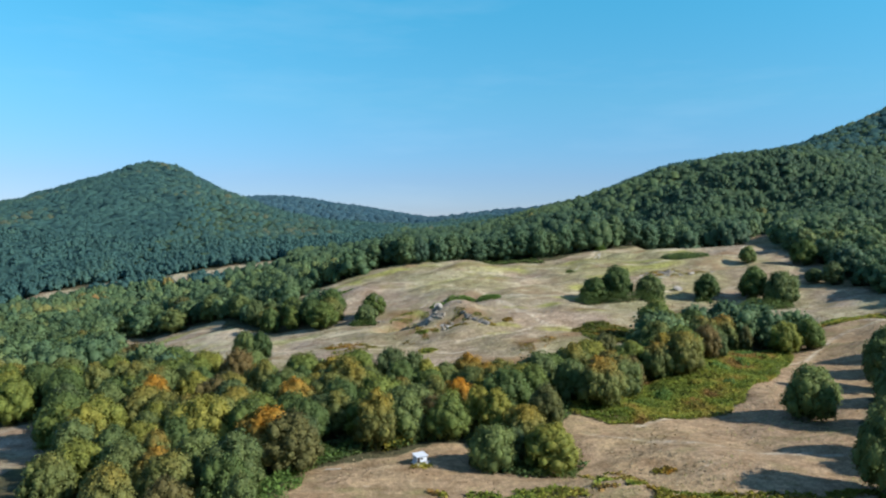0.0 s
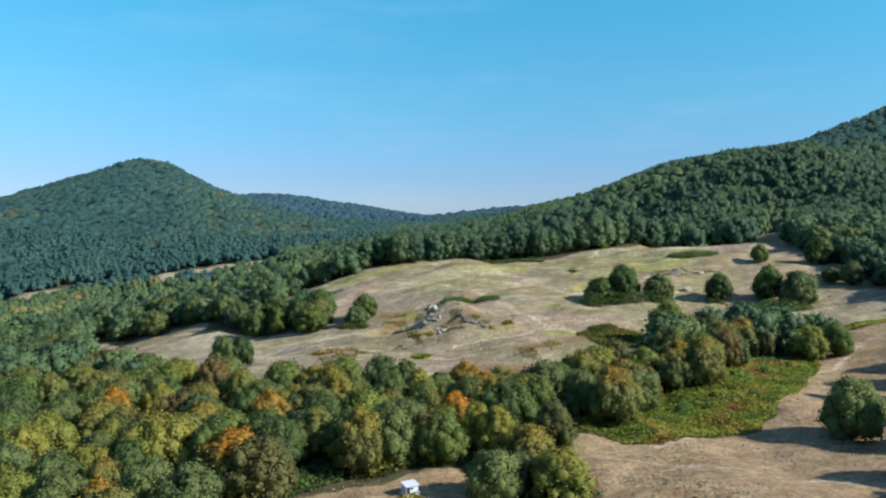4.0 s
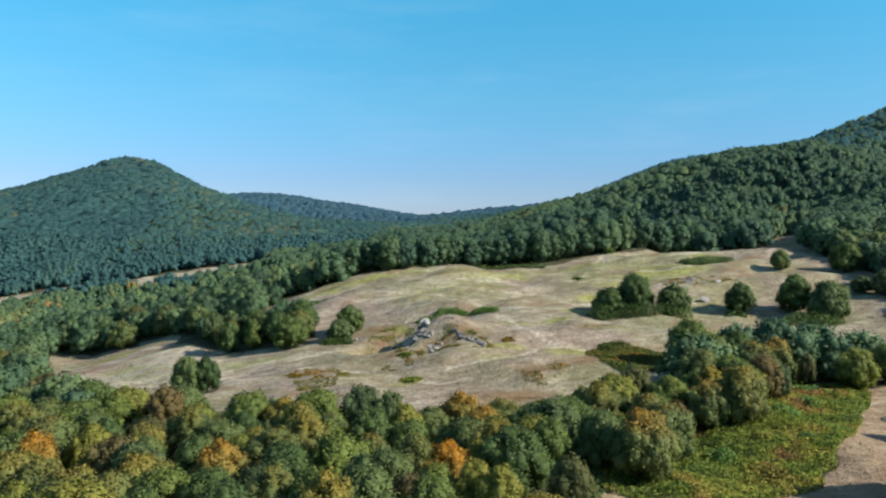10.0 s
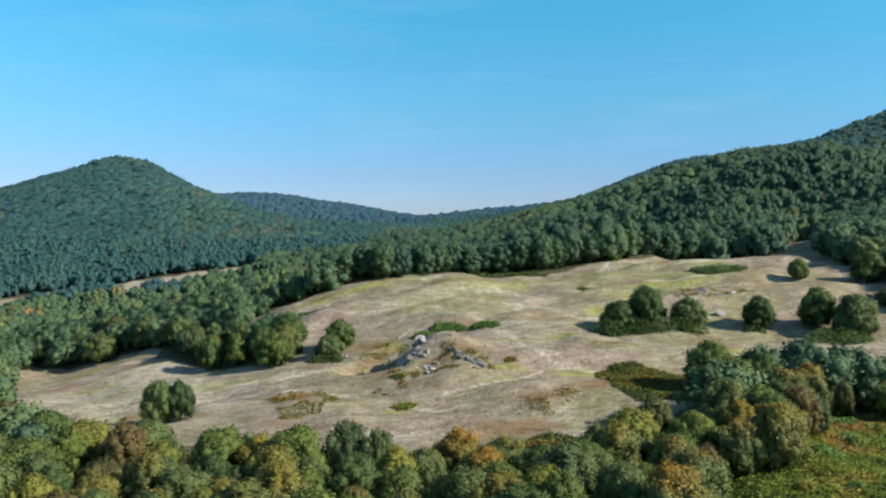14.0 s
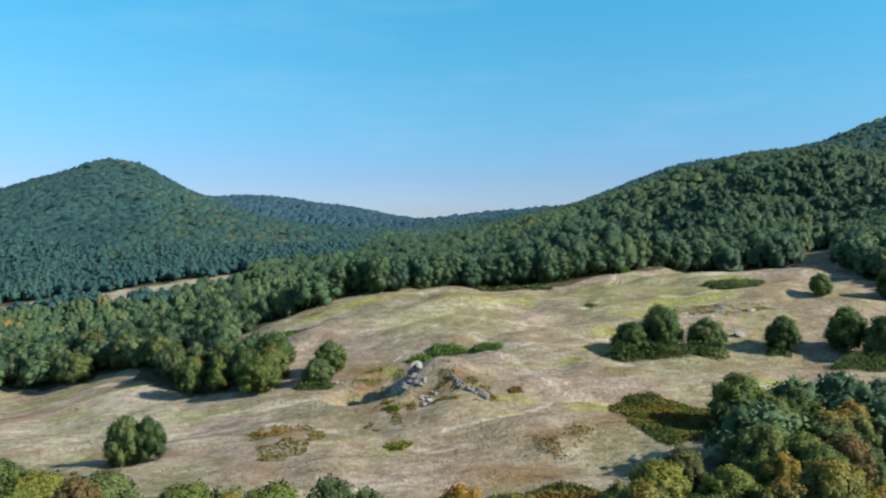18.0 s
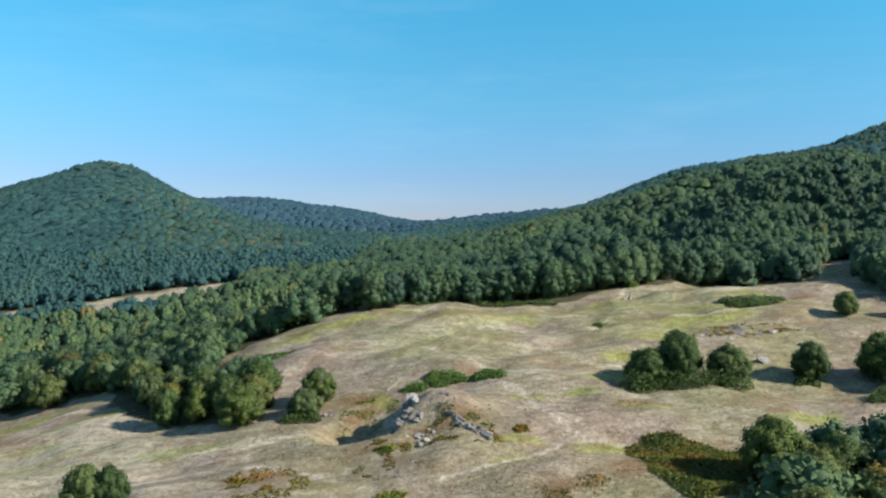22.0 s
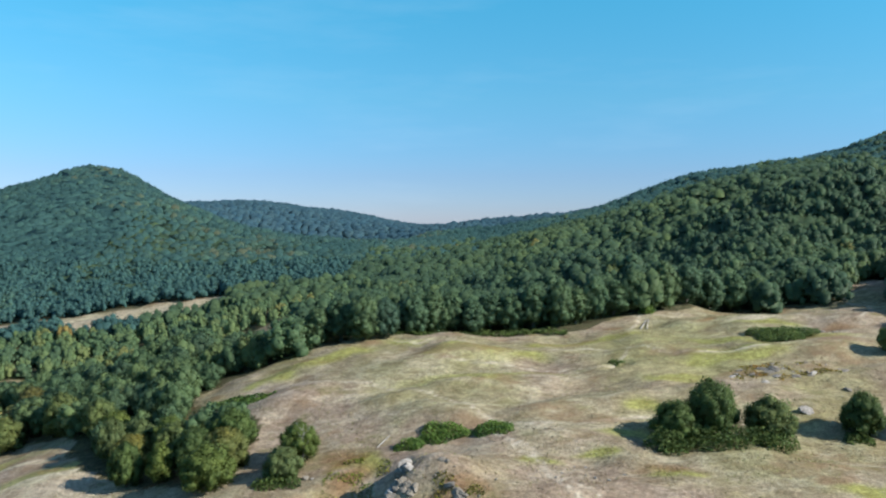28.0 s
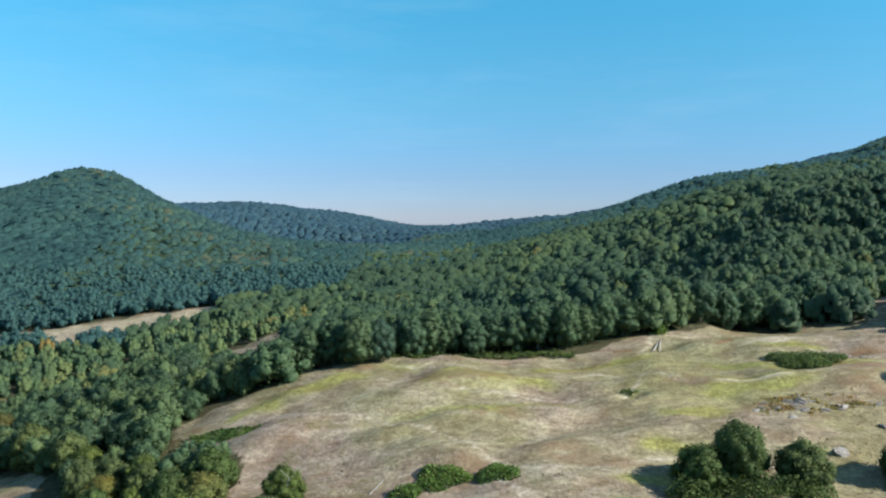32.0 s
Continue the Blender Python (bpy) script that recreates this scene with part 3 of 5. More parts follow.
def crown_arrays(seed, height, width, low, lobes, leaves, size, core=1, taper=0.36, loose=0.7, fill=0.85, lobe=(0.12, 0.25), lift=0.0):
    """A broadleaf crown: leaf clumps over uneven lobes. low: share of the height that stays bare. Gives points, normals and triangles."""
    rng = np.random.default_rng(seed)
    ch = height * (1 - low)
    mid = height * low + ch * 0.47
    c, r = [], []
    for i in range(lobes):
        t = (i + 0.5) / lobes
        z = -0.75 + 1.55 * t + rng.uniform(-0.1, 0.1)
        ring = math.sqrt(max(0.05, 1 - min(1, abs(z + 0.15)) ** 2.4)) * (1 - taper * max(0, z) ** 2)
        a = i * 2.4 + rng.uniform(-0.6, 0.6)
        lr = width * rng.uniform(*lobe)
        d = max(0.0, width * 0.5 * ring - lr * 0.6) * rng.uniform(0.7, 1.22)
        c.append((d * math.cos(a), d * math.sin(a), mid + z * ch * 0.5 * 0.84))
        r.append((lr, lr, lr * rng.uniform(0.85, 1.3) * min(1.3, ch / width)))
    c.append((0, 0, mid - 0.06 * ch)), r.append((width * 0.375, width * 0.375, ch * 0.42))
    c, r = np.array(c), np.array(r)
    area = (r[:, 0] * r[:, 2])
    pts, nrms = [], []
    for i in range(len(c)):
        n = int(leaves * 1.9 * area[i] / area.sum()) + (4 if leaves > 1 else 0)
        d = sphere_points(n, rng)
        p = c[i] + d * r[i] * rng.uniform(0.9, 1.3, (n, 1))
        keep = np.ones(n, bool)
        for j in range(len(c)):
            if j != i:
                keep &= (((p - c[j]) / r[j]) ** 2).sum(1) > 0.74
        pts.append(p[keep]), nrms.append((d / r[i] * r[i].mean())[keep])
    p, nm = np.concatenate(pts), np.concatenate(nrms)
    q, qn = leaf_quads(p, nm + 1.2 * (p - [0, 0, mid]) / (0.5 * width), size, rng, loose)
    f = np.arange(len(q)).reshape(-1, 4)
    V, N, F = [q], [qn], [f[:, [0, 1, 2]], f[:, [0, 2, 3]]]
    at = len(q)
    iv, jf = ICO[core]
    for i in range(len(c)):
        V.append(c[i] + iv * r[i] * fill * (1 + 0.12 * rng.uniform(-1, 1, (len(iv), 1))))
        N.append(iv)
        F.append(jf + at)
        at += len(iv)
    N = np.concatenate(N) + [0.0, 0.0, lift]
    return np.concatenate(V), N / np.linalg.norm(N, axis=1)[:, None], np.concatenate(F)


def crown_mesh(name, mat, *args, **kw):
    v, n, f = crown_arrays(*args, **kw)
    return mesh_of(name, v, f, mat, True, None, n)


def tube(path, radii, sides=7):
    """Tapered limb along a path."""
    v, f = [], []
    for k, (p, r) in enumerate(zip(path, radii)):
        for s in range(sides):
            a = 2 * math.pi * s / sides
            v.append((p[0] + r * math.cos(a), p[1] + r * math.sin(a), p[2]))
        if k:
            for s in range(sides):
                a, b = (k - 1) * sides + s, (k - 1) * sides + (s + 1) % sides
                f.append((a, b, b + sides, a + sides))
    return v, f


def trunk_mesh(name, seed, height, low, width, mat):
    rng = random.Random(seed)
    v, f = [], []
    r = height * 0.018 + 0.06

    def add(path, radii):
        a, b = tube(path, radii)
        f.extend([tuple(i + len(v) for i in q) for q in b])
        v.extend(a)
    lean = [rng.uniform(-0.25, 0.25) for _ in range(2)]
    add([(0, 0, -0.6), (0, 0, 0.4), (lean[0], lean[1], height * 0.4), (lean[0] * 2, lean[1] * 2, height * 0.82)], [r * 1.7, r * 1.15, r * 0.75, r * 0.2])
    for i in range(6):
        a, z = i * 2.4 + rng.uniform(-0.4, 0.4), height * (max(low, 0.1) + 0.08 * i)
        d = width * 0.34
        add([(0, 0, z), (d * 0.5 * math.cos(a), d * 0.5 * math.sin(a), z + d * 0.45), (d * math.cos(a), d * math.sin(a), z + d * 0.8)], [r * 0.5, r * 0.33, r * 0.1])
    me = bpy.data.meshes.new(name)
    me.from_pydata(v, [], f)
    me.materials.append(mat)
    return me


TREE_KINDS = {}


def tree_kind(key, label, mat, shapes, leaves=3300, size=0.29):
    """Templates of one kind of tree: list of (seed, height, width, bare share)."""
    TREE_KINDS[key] = []
    for seed, h, w, low in shapes:
        TREE_KINDS[key].append((h, w, trunk_mesh("trunk", seed, h, low, w, bark_grey), crown_mesh("crown", mat, seed, h, w, low, 58, leaves, size, fill=0.93, lobe=(0.08, 0.17), loose=0.65), label))


SHAPES = [(11, 13, 10, 0.03), (12, 14, 9, 0.04), (13, 12, 10.5, 0.02), (14, 15, 9.5, 0.05)]
tree_kind("green", "green broadleaf tree with a full rounded crown", leaf_green, SHAPES)
tree_kind("dark", "dark green broadleaf tree with a dense crown", leaf_dark, SHAPES[1:3])
tree_kind("fresh", "mid-green broadleaf tree with a dense full crown", leaf_fresh, SHAPES)
tree_kind("olive", "broadleaf tree turning yellow-green in autumn", leaf_olive, SHAPES[:3])
tree_kind("gold", "broadleaf tree in golden orange autumn leaf", leaf_gold, SHAPES[1:3])
tree_kind("rust", "broadleaf tree with thin rusty brown leaves", leaf_rust, SHAPES[:1], 2400)
tree_kind("tall", "tall green forest beech with a narrow crown", leaf_forest, [(21, 21, 10, 0.02), (22, 22, 9, 0.02), (23, 20, 11, 0.02)], 3000, 0.36)
made_trees = []


def plant(key, x, y, height, rng, width=0.0, group="trees of the valley woods", sink=0.2):
    kinds = TREE_KINDS[key]
    h, w, trunk, crown, label = kinds[rng.randrange(len(kinds))]
    s = height / h
    wide = width / (w * s) if width else rng.uniform(0.85, 1.15)
    root = new("tree")
    root.matrix_basis = pose(x, y, ground_z(x, y) - sink, 0, 0, rng.uniform(0, 360)) @ Matrix.Diagonal((s * wide, s * wide, s, 1))
    tagged(root, label, "tree", group)
    for name, me in (("trunk", trunk), ("crown", crown)):
        ob = new(name, me)
        ob.parent = root
    made_trees.append((x, y))
    return root


# ---- woods ----
def spread(x0, x1, y0, y1, step, seed, jitter=0.38):
    rng = np.random.default_rng(seed)
    gx, gy = np.meshgrid(np.arange(x0, x1, step), np.arange(y0, y1, step))
    gx = gx + (np.arange(gx.shape[0])[:, None] % 2) * step / 2
    x, y = gx.ravel() + rng.uniform(-jitter, jitter, gx.size) * step, gy.ravel() + rng.uniform(-jitter, jitter, gx.size) * step
    return x, y


def clear_of(x, y, pts, gap):
    keep = np.ones(len(x), bool)
    for px, py in pts:
        keep &= (x - px) ** 2 + (y - py) ** 2 > gap * gap
    return keep


def woodland(name, label, x, y, heights, mat, variants, seed, tint=None):
    """Many trees as one mesh."""
    rng = np.random.default_rng(seed)
    z = land(x, y) - 0.3
    V, N, F, T, at = [], [], [], [], 0
    pick = rng.integers(0, len(variants), len(x))
    turn = rng.uniform(0, 6.283, len(x))
    tints = rng.uniform(0, 1, len(x)) if tint is None else tint
    for k, (base_h, v, n, f) in enumerate(variants):
        idx = np.where(pick == k)[0]
        if not len(idx):
            continue
        s = heights[idx] / base_h
        c, d = np.cos(turn[idx])[:, None], np.sin(turn[idx])[:, None]
        w = (s * rng.uniform(0.8, 1.35, len(idx)))[:, None]
        px = (v[None, :, 0] * c - v[None, :, 1] * d) * w + x[idx][:, None]
        py = (v[None, :, 0] * d + v[None, :, 1] * c) * w + y[idx][:, None]
        pz = v[None, :, 2] * s[:, None] + z[idx][:, None]
        V.append(np.stack([px, py, pz], 2).reshape(-1, 3))
        N.append(np.stack([n[None, :, 0] * c - n[None, :, 1] * d, n[None, :, 0] * d + n[None, :, 1] * c, n[None, :, 2] + 0 * c], 2).reshape(-1, 3))
        F.append((f[None] + (np.arange(len(idx)) * len(v))[:, None, None]).reshape(-1, 3) + at)
        T.append(np.repeat(tints[idx], len(v)))
        at += len(idx) * len(v)
    me = mesh_of(name, np.concatenate(V), np.concatenate(F), mat, True, np.concatenate(T), np.concatenate(N))
    return tagged(new(name, me), label, "woodland", kind="stuff")


def stand_in(seed, h, w, lobes, leaves, size, core, fill, lobe=(0.12, 0.25), lift=0.0):
    return (h, *crown_arrays(seed, h, w, 0.02, lobes, leaves, size, core, fill=fill, lobe=lobe, lift=lift))


NEARER = [stand_in(k, h, wd, 22, 360, 0.5, 1, 0.88, (0.10, 0.19), 0.1) for k, h, wd in ((35, 13, 12), (36, 14, 11), (37, 12, 12.5), (38, 14, 13))]
MIDDLE = [stand_in(k, h, wd, 10, 110, 0.55, 1, 0.95, (0.13, 0.24), 0.75) for k, h, wd in ((31, 16, 11.5), (32, 17, 10.5), (33, 15, 12), (34, 16, 12.5))]
DISTANT = [stand_in(k, h, wd, 0, 8, 0.8, 1, 1.12, (0.24, 0.34), 1.4) for k, h, wd in ((41, 13, 12), (42, 14, 11), (43, 12, 12.5), (44, 14, 12))]
HILLSIDE = [stand_in(k, h, wd, 4, 26, 0.62, 1, 1.0, (0.18, 0.30), 1.4) for k, h, wd in ((45, 14, 12.5), (46, 15, 12), (47, 13, 13), (48, 15, 14))]
FOOT = [stand_in(k, hh, wd, 6, 64, 0.55, 1, 0.9, (0.16, 0.28), 0.4) for k, hh, wd in ((65, 14, 11), (66, 15, 10), (67, 13, 12))]
REMOTE = [stand_in(k, 13, 17, 0, 0, 0.5, 1, 1.0, (0.2, 0.3), 1.2) for k in (51, 52, 53)]

rng = random.Random(7)
# trees that stand free or show one by one: x, y, height, crown width, kind
PASTURE_TREES = [
    (-76, 282, 13.7, 9.5, "dark"), (-70, 282, 12.7, 7.1, "fresh"), (71, 342, 12.1, 12, "fresh"), (81, 344, 17.5, 13.0, "fresh"),
    (96, 341, 13.1, 11.5, "dark"), (124, 345, 13.2, 10.1, "fresh"), (164, 396, 9.9, 7.9, "dark"), (145, 343, 16.4, 12.0, "fresh"),
    (153, 333, 17.4, 13.5, "dark"), (181, 359, 7.6, 7.2, "dark"), (186, 351, 11.5, 9.4, "dark"), (190, 388, 14.8, 11.8, "fresh"),
]
CLUMP_TREES = [
    (-56, 342, 13.5, 12.5, "fresh"), (-73, 355, 12.4, 7.3, "fresh"), (-84, 357, 14.1, 8.4, "fresh"), (-102, 394, 12.4, 10.2, "fresh"),
    (-55, 365, 13.7, 11.9, "fresh"), (-73, 368, 12.1, 11.0, "dark"), (-64, 356, 14.0, 10.6, "fresh"), (-110, 399, 14.8, 10.3, "dark"),
    (-36, 343, 9.5, 9.5, "dark"), (-33, 352, 12.0, 9.5, "fresh"), (-151, 413, 13.8, 13.1, "olive"), (-130, 414, 17.0, 12.3, "olive"),
    (-168, 428, 12.8, 12.7, "fresh"), (-157, 445, 12.5, 11.5, "rust"),
]
CLEARING_TREES = [
    (88, 175, 14.5, 11.0, "dark"), (116, 249, 12.1, 8.8, "green"), (125, 251, 11.4, 9.7, "green"), (104, 252, 10.6, 4.5, "rust"),
    (10, 148, 10.2, 9.0, "dark"), (22, 148, 11.1, 10.0, "green"), (15, 152, 8.9, 5.8, "dark"), (80, 131, 17.2, 9.2, "dark"),
    (91, 149, 12.8, 8.1, "dark"), (103, 164, 18.7, 10.1, "dark"), (122, 202, 18.6, 9.3, "dark"),
    (98, 138, 14, 9, "dark"), (110, 156, 15, 9, "green"), (114, 182, 15, 10, "dark"), (130, 216, 14, 9, "green"), (143, 228, 13, 9, "dark"), (94, 124, 13, 8, "green"),
]
BELT_TREES = [
    (-83, 226, 13, 12.4, "green"), (-79, 244, 13, 12.4, "green"), (-93, 222, 12, 8.3, "olive"), (-63, 240, 13, 13, "dark"),
    (-44, 207, 11, 10, "olive"), (-66, 224, 9, 10, "rust"), (-44, 232, 13, 12.4, "green"), (-35, 229, 11, 9, "olive"), (-30, 196, 12, 10.9, "olive"),
    (-16, 229, 14, 10.2, "dark"), (-9, 225, 13, 7.3, "dark"), (-11, 198, 11, 7.1, "gold"), (-21, 207, 10, 9.7, "green"), (-2, 192, 12, 8, "olive"),
    (8, 231, 12, 10, "gold"), (5, 202, 11, 7.2, "olive"), (18, 231, 9, 10.5, "olive"), (25, 221, 9, 10.9, "green"), (31, 211, 12, 11, "green"),
]
BELT_TREES_EAST = [
    (34, 194, 13, 9.8, "olive"), (46, 232, 12, 11.5, "green"), (52, 236, 12, 8.4, "rust"), (58, 228, 11, 10, "green"), (47, 208, 13, 8.6, "gold"),
    (54, 210, 11, 6.5, "rust"), (80, 277, 15, 12, "green"), (82, 263, 14, 12, "olive"), (88, 250, 14, 12.5, "gold"), (99, 260, 14, 10.9, "gold"),
    (64, 218, 12, 8.5, "gold"), (70, 240, 14, 11, "olive"), (92, 272, 13, 10, "green"), (76, 230, 12, 9, "green"),
]
NEAR_TREES = [
    (-58, 147, 12, 6.7, "gold"), (-61, 138, 12, 9.7, "olive"), (-61, 174, 12, 11, "gold"), (-70, 184, 12, 8.5, "olive"), (-37, 154, 14, 12.5, "gold"),
    (-32, 115, 11, 5.4, "gold"), (-78, 159, 13, 8.6, "green"), (-71, 131, 12, 8.2, "olive"), (-58, 127, 12, 7.9, "olive"), (-53, 115, 12, 8, "olive"),
    (-44, 115, 11, 8, "rust"), (-31, 164, 12, 10, "green"), (-17, 168, 12, 10, "green"), (-9, 166, 13, 10, "dark"), (4, 183, 12, 8.4, "gold"),
    (8, 201, 12, 10, "olive"), (16, 183, 13, 11.5, "green"), (26, 202, 14, 11, "dark"), (40, 186, 14, 10.7, "gold"),
]
NEAR_TREES_WEST = [
    (24, 170, 12, 7.6, "rust"), (-47, 140, 13, 9.8, "dark"), (-37, 124, 12, 8.6, "green"), (-116, 198, 13, 10.6, "green"), (-115, 224, 13, 12, "green"),
    (-109, 243, 13, 12, "green"), (-114, 271, 13, 10.5, "rust"), (-92, 252, 13, 12, "green"),
]
for px, py, ph, pw, key in PASTURE_TREES:
    plant(key, px, py, ph, rng, pw, "free-standing trees of the pasture")
for px, py, ph, pw, key in CLUMP_TREES:
    plant(key, px, py, ph, rng, pw, "trees of the pasture's edge")
for px, py, ph, pw, key in CLEARING_TREES:
    plant(key, px, py, ph, rng, pw, "trees round the clearing")
for px, py, ph, pw, key in BELT_TREES + BELT_TREES_EAST + NEAR_TREES + NEAR_TREES_WEST:
    plant(key, px, py, ph, rng, pw)

# tall front row of the forest behind the pasture
EDGE = [(-42, 447), (-33, 449), (-23, 443), (-15, 446), (-3, 456), (5, 461), (13, 464), (22, 462), (31, 467), (39, 465), (49, 465), (60, 463),
        (68, 467), (77, 470), (86, 472), (95, 473), (110, 476), (122, 481), (136, 491), (150, 497), (163, 505), (176, 506), (186, 506)]
for px, py in EDGE:
    plant("tall", px, py, rng.uniform(17, 23), rng, rng.uniform(10.5, 13.5), "front trees of the forest")

# the rest of the belt
x, y = spread(-190, 130, 112, 330, 8.8, 5)
east = [(100, 100), (100, 170), (150, 240), (175, 262), (300, 262), (300, 100)]
scrub_strip = [(30, 176), (47, 172), (74, 184), (102, 218), (122, 250), (112, 256), (92, 240), (66, 208), (48, 198), (36, 192)]
keep = (x > -0.53 * y) | (y > 198)
keep &= wooded(x, y) & wooded(x, y + 13) & wooded(x + 6, y + 8) & (np.abs(x) < 0.63 * y + 14) & (y < 300) & ~inside(east, x, y) & ~inside(scrub_strip, x, y) & clear_of(x, y, made_trees, 6.6)
order = np.argsort(y[keep])
bx, by = x[keep][order], y[keep][order]
single = 125
for px, py in zip(bx[:single], by[:single]):
    key = rng.choices(["green", "dark", "olive", "gold", "rust"], [46, 12, 32, 8, 2])[0]
    plant(key, px, py, rng.uniform(9.5, 14.5), rng)
rest_x, rest_y = bx[single:], by[single:]

# woods beside the pasture, tree by tree
x, y = spread(-215, -40, 296, 520, 9.6, 26, 0.42)
keep = wooded(x, y) & wooded(x, y + 6) & (x > -0.62 * y) & clear_of(x, y, made_trees, 6.5) & ~((x > -80) & (x < -45) & (y > 376) & (y < 434)) & ~((x > -55) & (y > 430))
order = np.argsort(y[keep] + 0.4 * np.abs(x[keep] + 90))
west_x, west_y = x[keep][order], y[keep][order]
for px, py in zip(west_x[:40], west_y[:40]):
    key = rng.choices(["fresh", "dark", "olive", "gold"], [58, 30, 8, 4])[0]
    plant(key, px, py, rng.uniform(9.5, 15.5), rng, rng.uniform(8.5, 13), "trees of the western wood")
west_x, west_y = west_x[40:], west_y[40:]
made_trees += list(zip(west_x, west_y))

# woods behind and beside the pasture
x, y = spread(-420, 420, 230, 640, 8.4, 6)
gap = (x > -80) & (x < -45) & (y > 376) & (y < 434)
x, y = x[~gap], y[~gap]
keep = wooded(x, y) & (np.abs(x) < 0.66 * y + 40) & clear_of(x, y, made_trees, 6.5)
keep &= ~((x < 130) & (x > -190) & (y < 300)) & ~((x > 100) & (x < 190) & (y < 290))
x, y = np.concatenate([x[keep], rest_x]), np.concatenate([y[keep], rest_y])
r = np.random.default_rng(3)
h = r.uniform(8.5, 16.5, len(x))
h = np.where((y > 440) & (x > -55), np.where(y > 500, r.uniform(13, 17.5, len(x)), r.uniform(15, 21, len(x))), h)
h = np.where((x < -100) & (y > 540), r.uniform(8.5, 12, len(x)), h)
h = np.where((x < -56) & (x > -98) & (y > 455), r.uniform(6, 9, len(x)), h)
patchy = 0.5 + 0.5 * ripple(x, y, 40, 51)
tint = np.clip(0.62 * r.uniform(0, 1, len(x)) + 0.34 * patchy + np.where((x > -60) & (y > 430), -0.14, 0.07) + (r.uniform(0, 1, len(x)) > 0.96) * 0.3, 0, 1)
front = y < 445
woodland("woodland_valley", "green and yellowing broadleaf woods in the valley", x[front], y[front], h[front], leaf_wood, NEARER, 13, np.where(x[front] > 60, 0.84, 0.96) * tint[front])
WESTERN = [stand_in(k, hh, wd, 18, 900, 0.42, 1, 0.92, (0.10, 0.19), 0.1) for k, hh, wd in ((61, 13, 10.5), (62, 14, 10), (63, 12, 11), (64, 15, 10.5))]
west_h = np.where((west_y > 455) & (west_x > -98), r.uniform(6, 9, len(west_x)), r.uniform(9.5, 15.5, len(west_x)))
west_tint = np.clip(0.55 * r.uniform(0, 1, len(west_x)) + 0.28 * (0.5 + 0.5 * ripple(west_x, west_y, 40, 51)) + (r.uniform(0, 1, len(west_x)) > 0.93) * 0.4, 0, 1)
woodland("woodland_west", "mixed green woods with a few orange crowns", west_x, west_y, west_h, leaf_wood, WESTERN, 17, west_tint)
west = ~front & (x < -50)
slope = ~front & ~west
woodland("woodland_bottom", "mixed green and olive woods on the valley floor", x[west], y[west], h[west], leaf_wood, MIDDLE, 15, tint[west])
woodland("woodland_slope", "dark green beech forest on the slope", x[slope], y[slope], h[slope], leaf_beech, MIDDLE, 8, 0.94 * tint[slope])
x, y = spread(-950, 900, 640, 1330, 6.9, 9, 0.5)
keep = wooded(x, y) & (np.abs(x) < 0.66 * y + 60)
x, y = x[keep], y[keep]
h = r.uniform(8.5, 14.5, len(x))
tint = np.clip(0.45 * r.uniform(0, 1, len(x)) + 0.3 + 0.35 * ripple(x, y, 90, 52) + 0.2 * ripple(x, y, 35, 53) + (r.uniform(0, 1, len(x)) > 0.994) * 0.4, 0, 1)
# the nearer hill on the east is greener; mountains behind have haze in their colour
near_hill = (y + r.normal(0, 14, len(x)) < 690) & (x > -190) | (x > -60) & (y + 110 * ripple(x, y, 60, 54) + r.normal(0, 60, len(x)) < 860 - 0.10 * x)
woodland("woodland_hill", "green beech forest up to the hill's crest", x[near_hill], y[near_hill], h[near_hill], leaf_beech, HILLSIDE, 14, np.clip(tint[near_hill] * 0.8 + (r.uniform(0, 1, near_hill.sum()) > 0.985) * 0.35, 0, 1))
foot = ~near_hill & (y < 860) & (x < -60)
woodland("woodland_foot", "dense green forest at the mountain's foot, haze put into its colour", x[foot], y[foot], h[foot], leaf_far_haze, FOOT, 16, 0.85 * tint[foot])
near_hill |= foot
woodland("woodland_mountain", "dense dark green forest covering the far mountainsides, haze put into its colour", x[~near_hill], y[~near_hill], h[~near_hill], leaf_far_haze, DISTANT, 10, tint[~near_hill])
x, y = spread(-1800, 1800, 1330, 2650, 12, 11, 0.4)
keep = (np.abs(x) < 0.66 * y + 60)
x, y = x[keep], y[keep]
woodland("woodland_ridge", "far forest on the distant ridges with haze blue put into its colour", x, y, r.uniform(11, 16, len(x)), leaf_ridge_haze, REMOTE, 12)


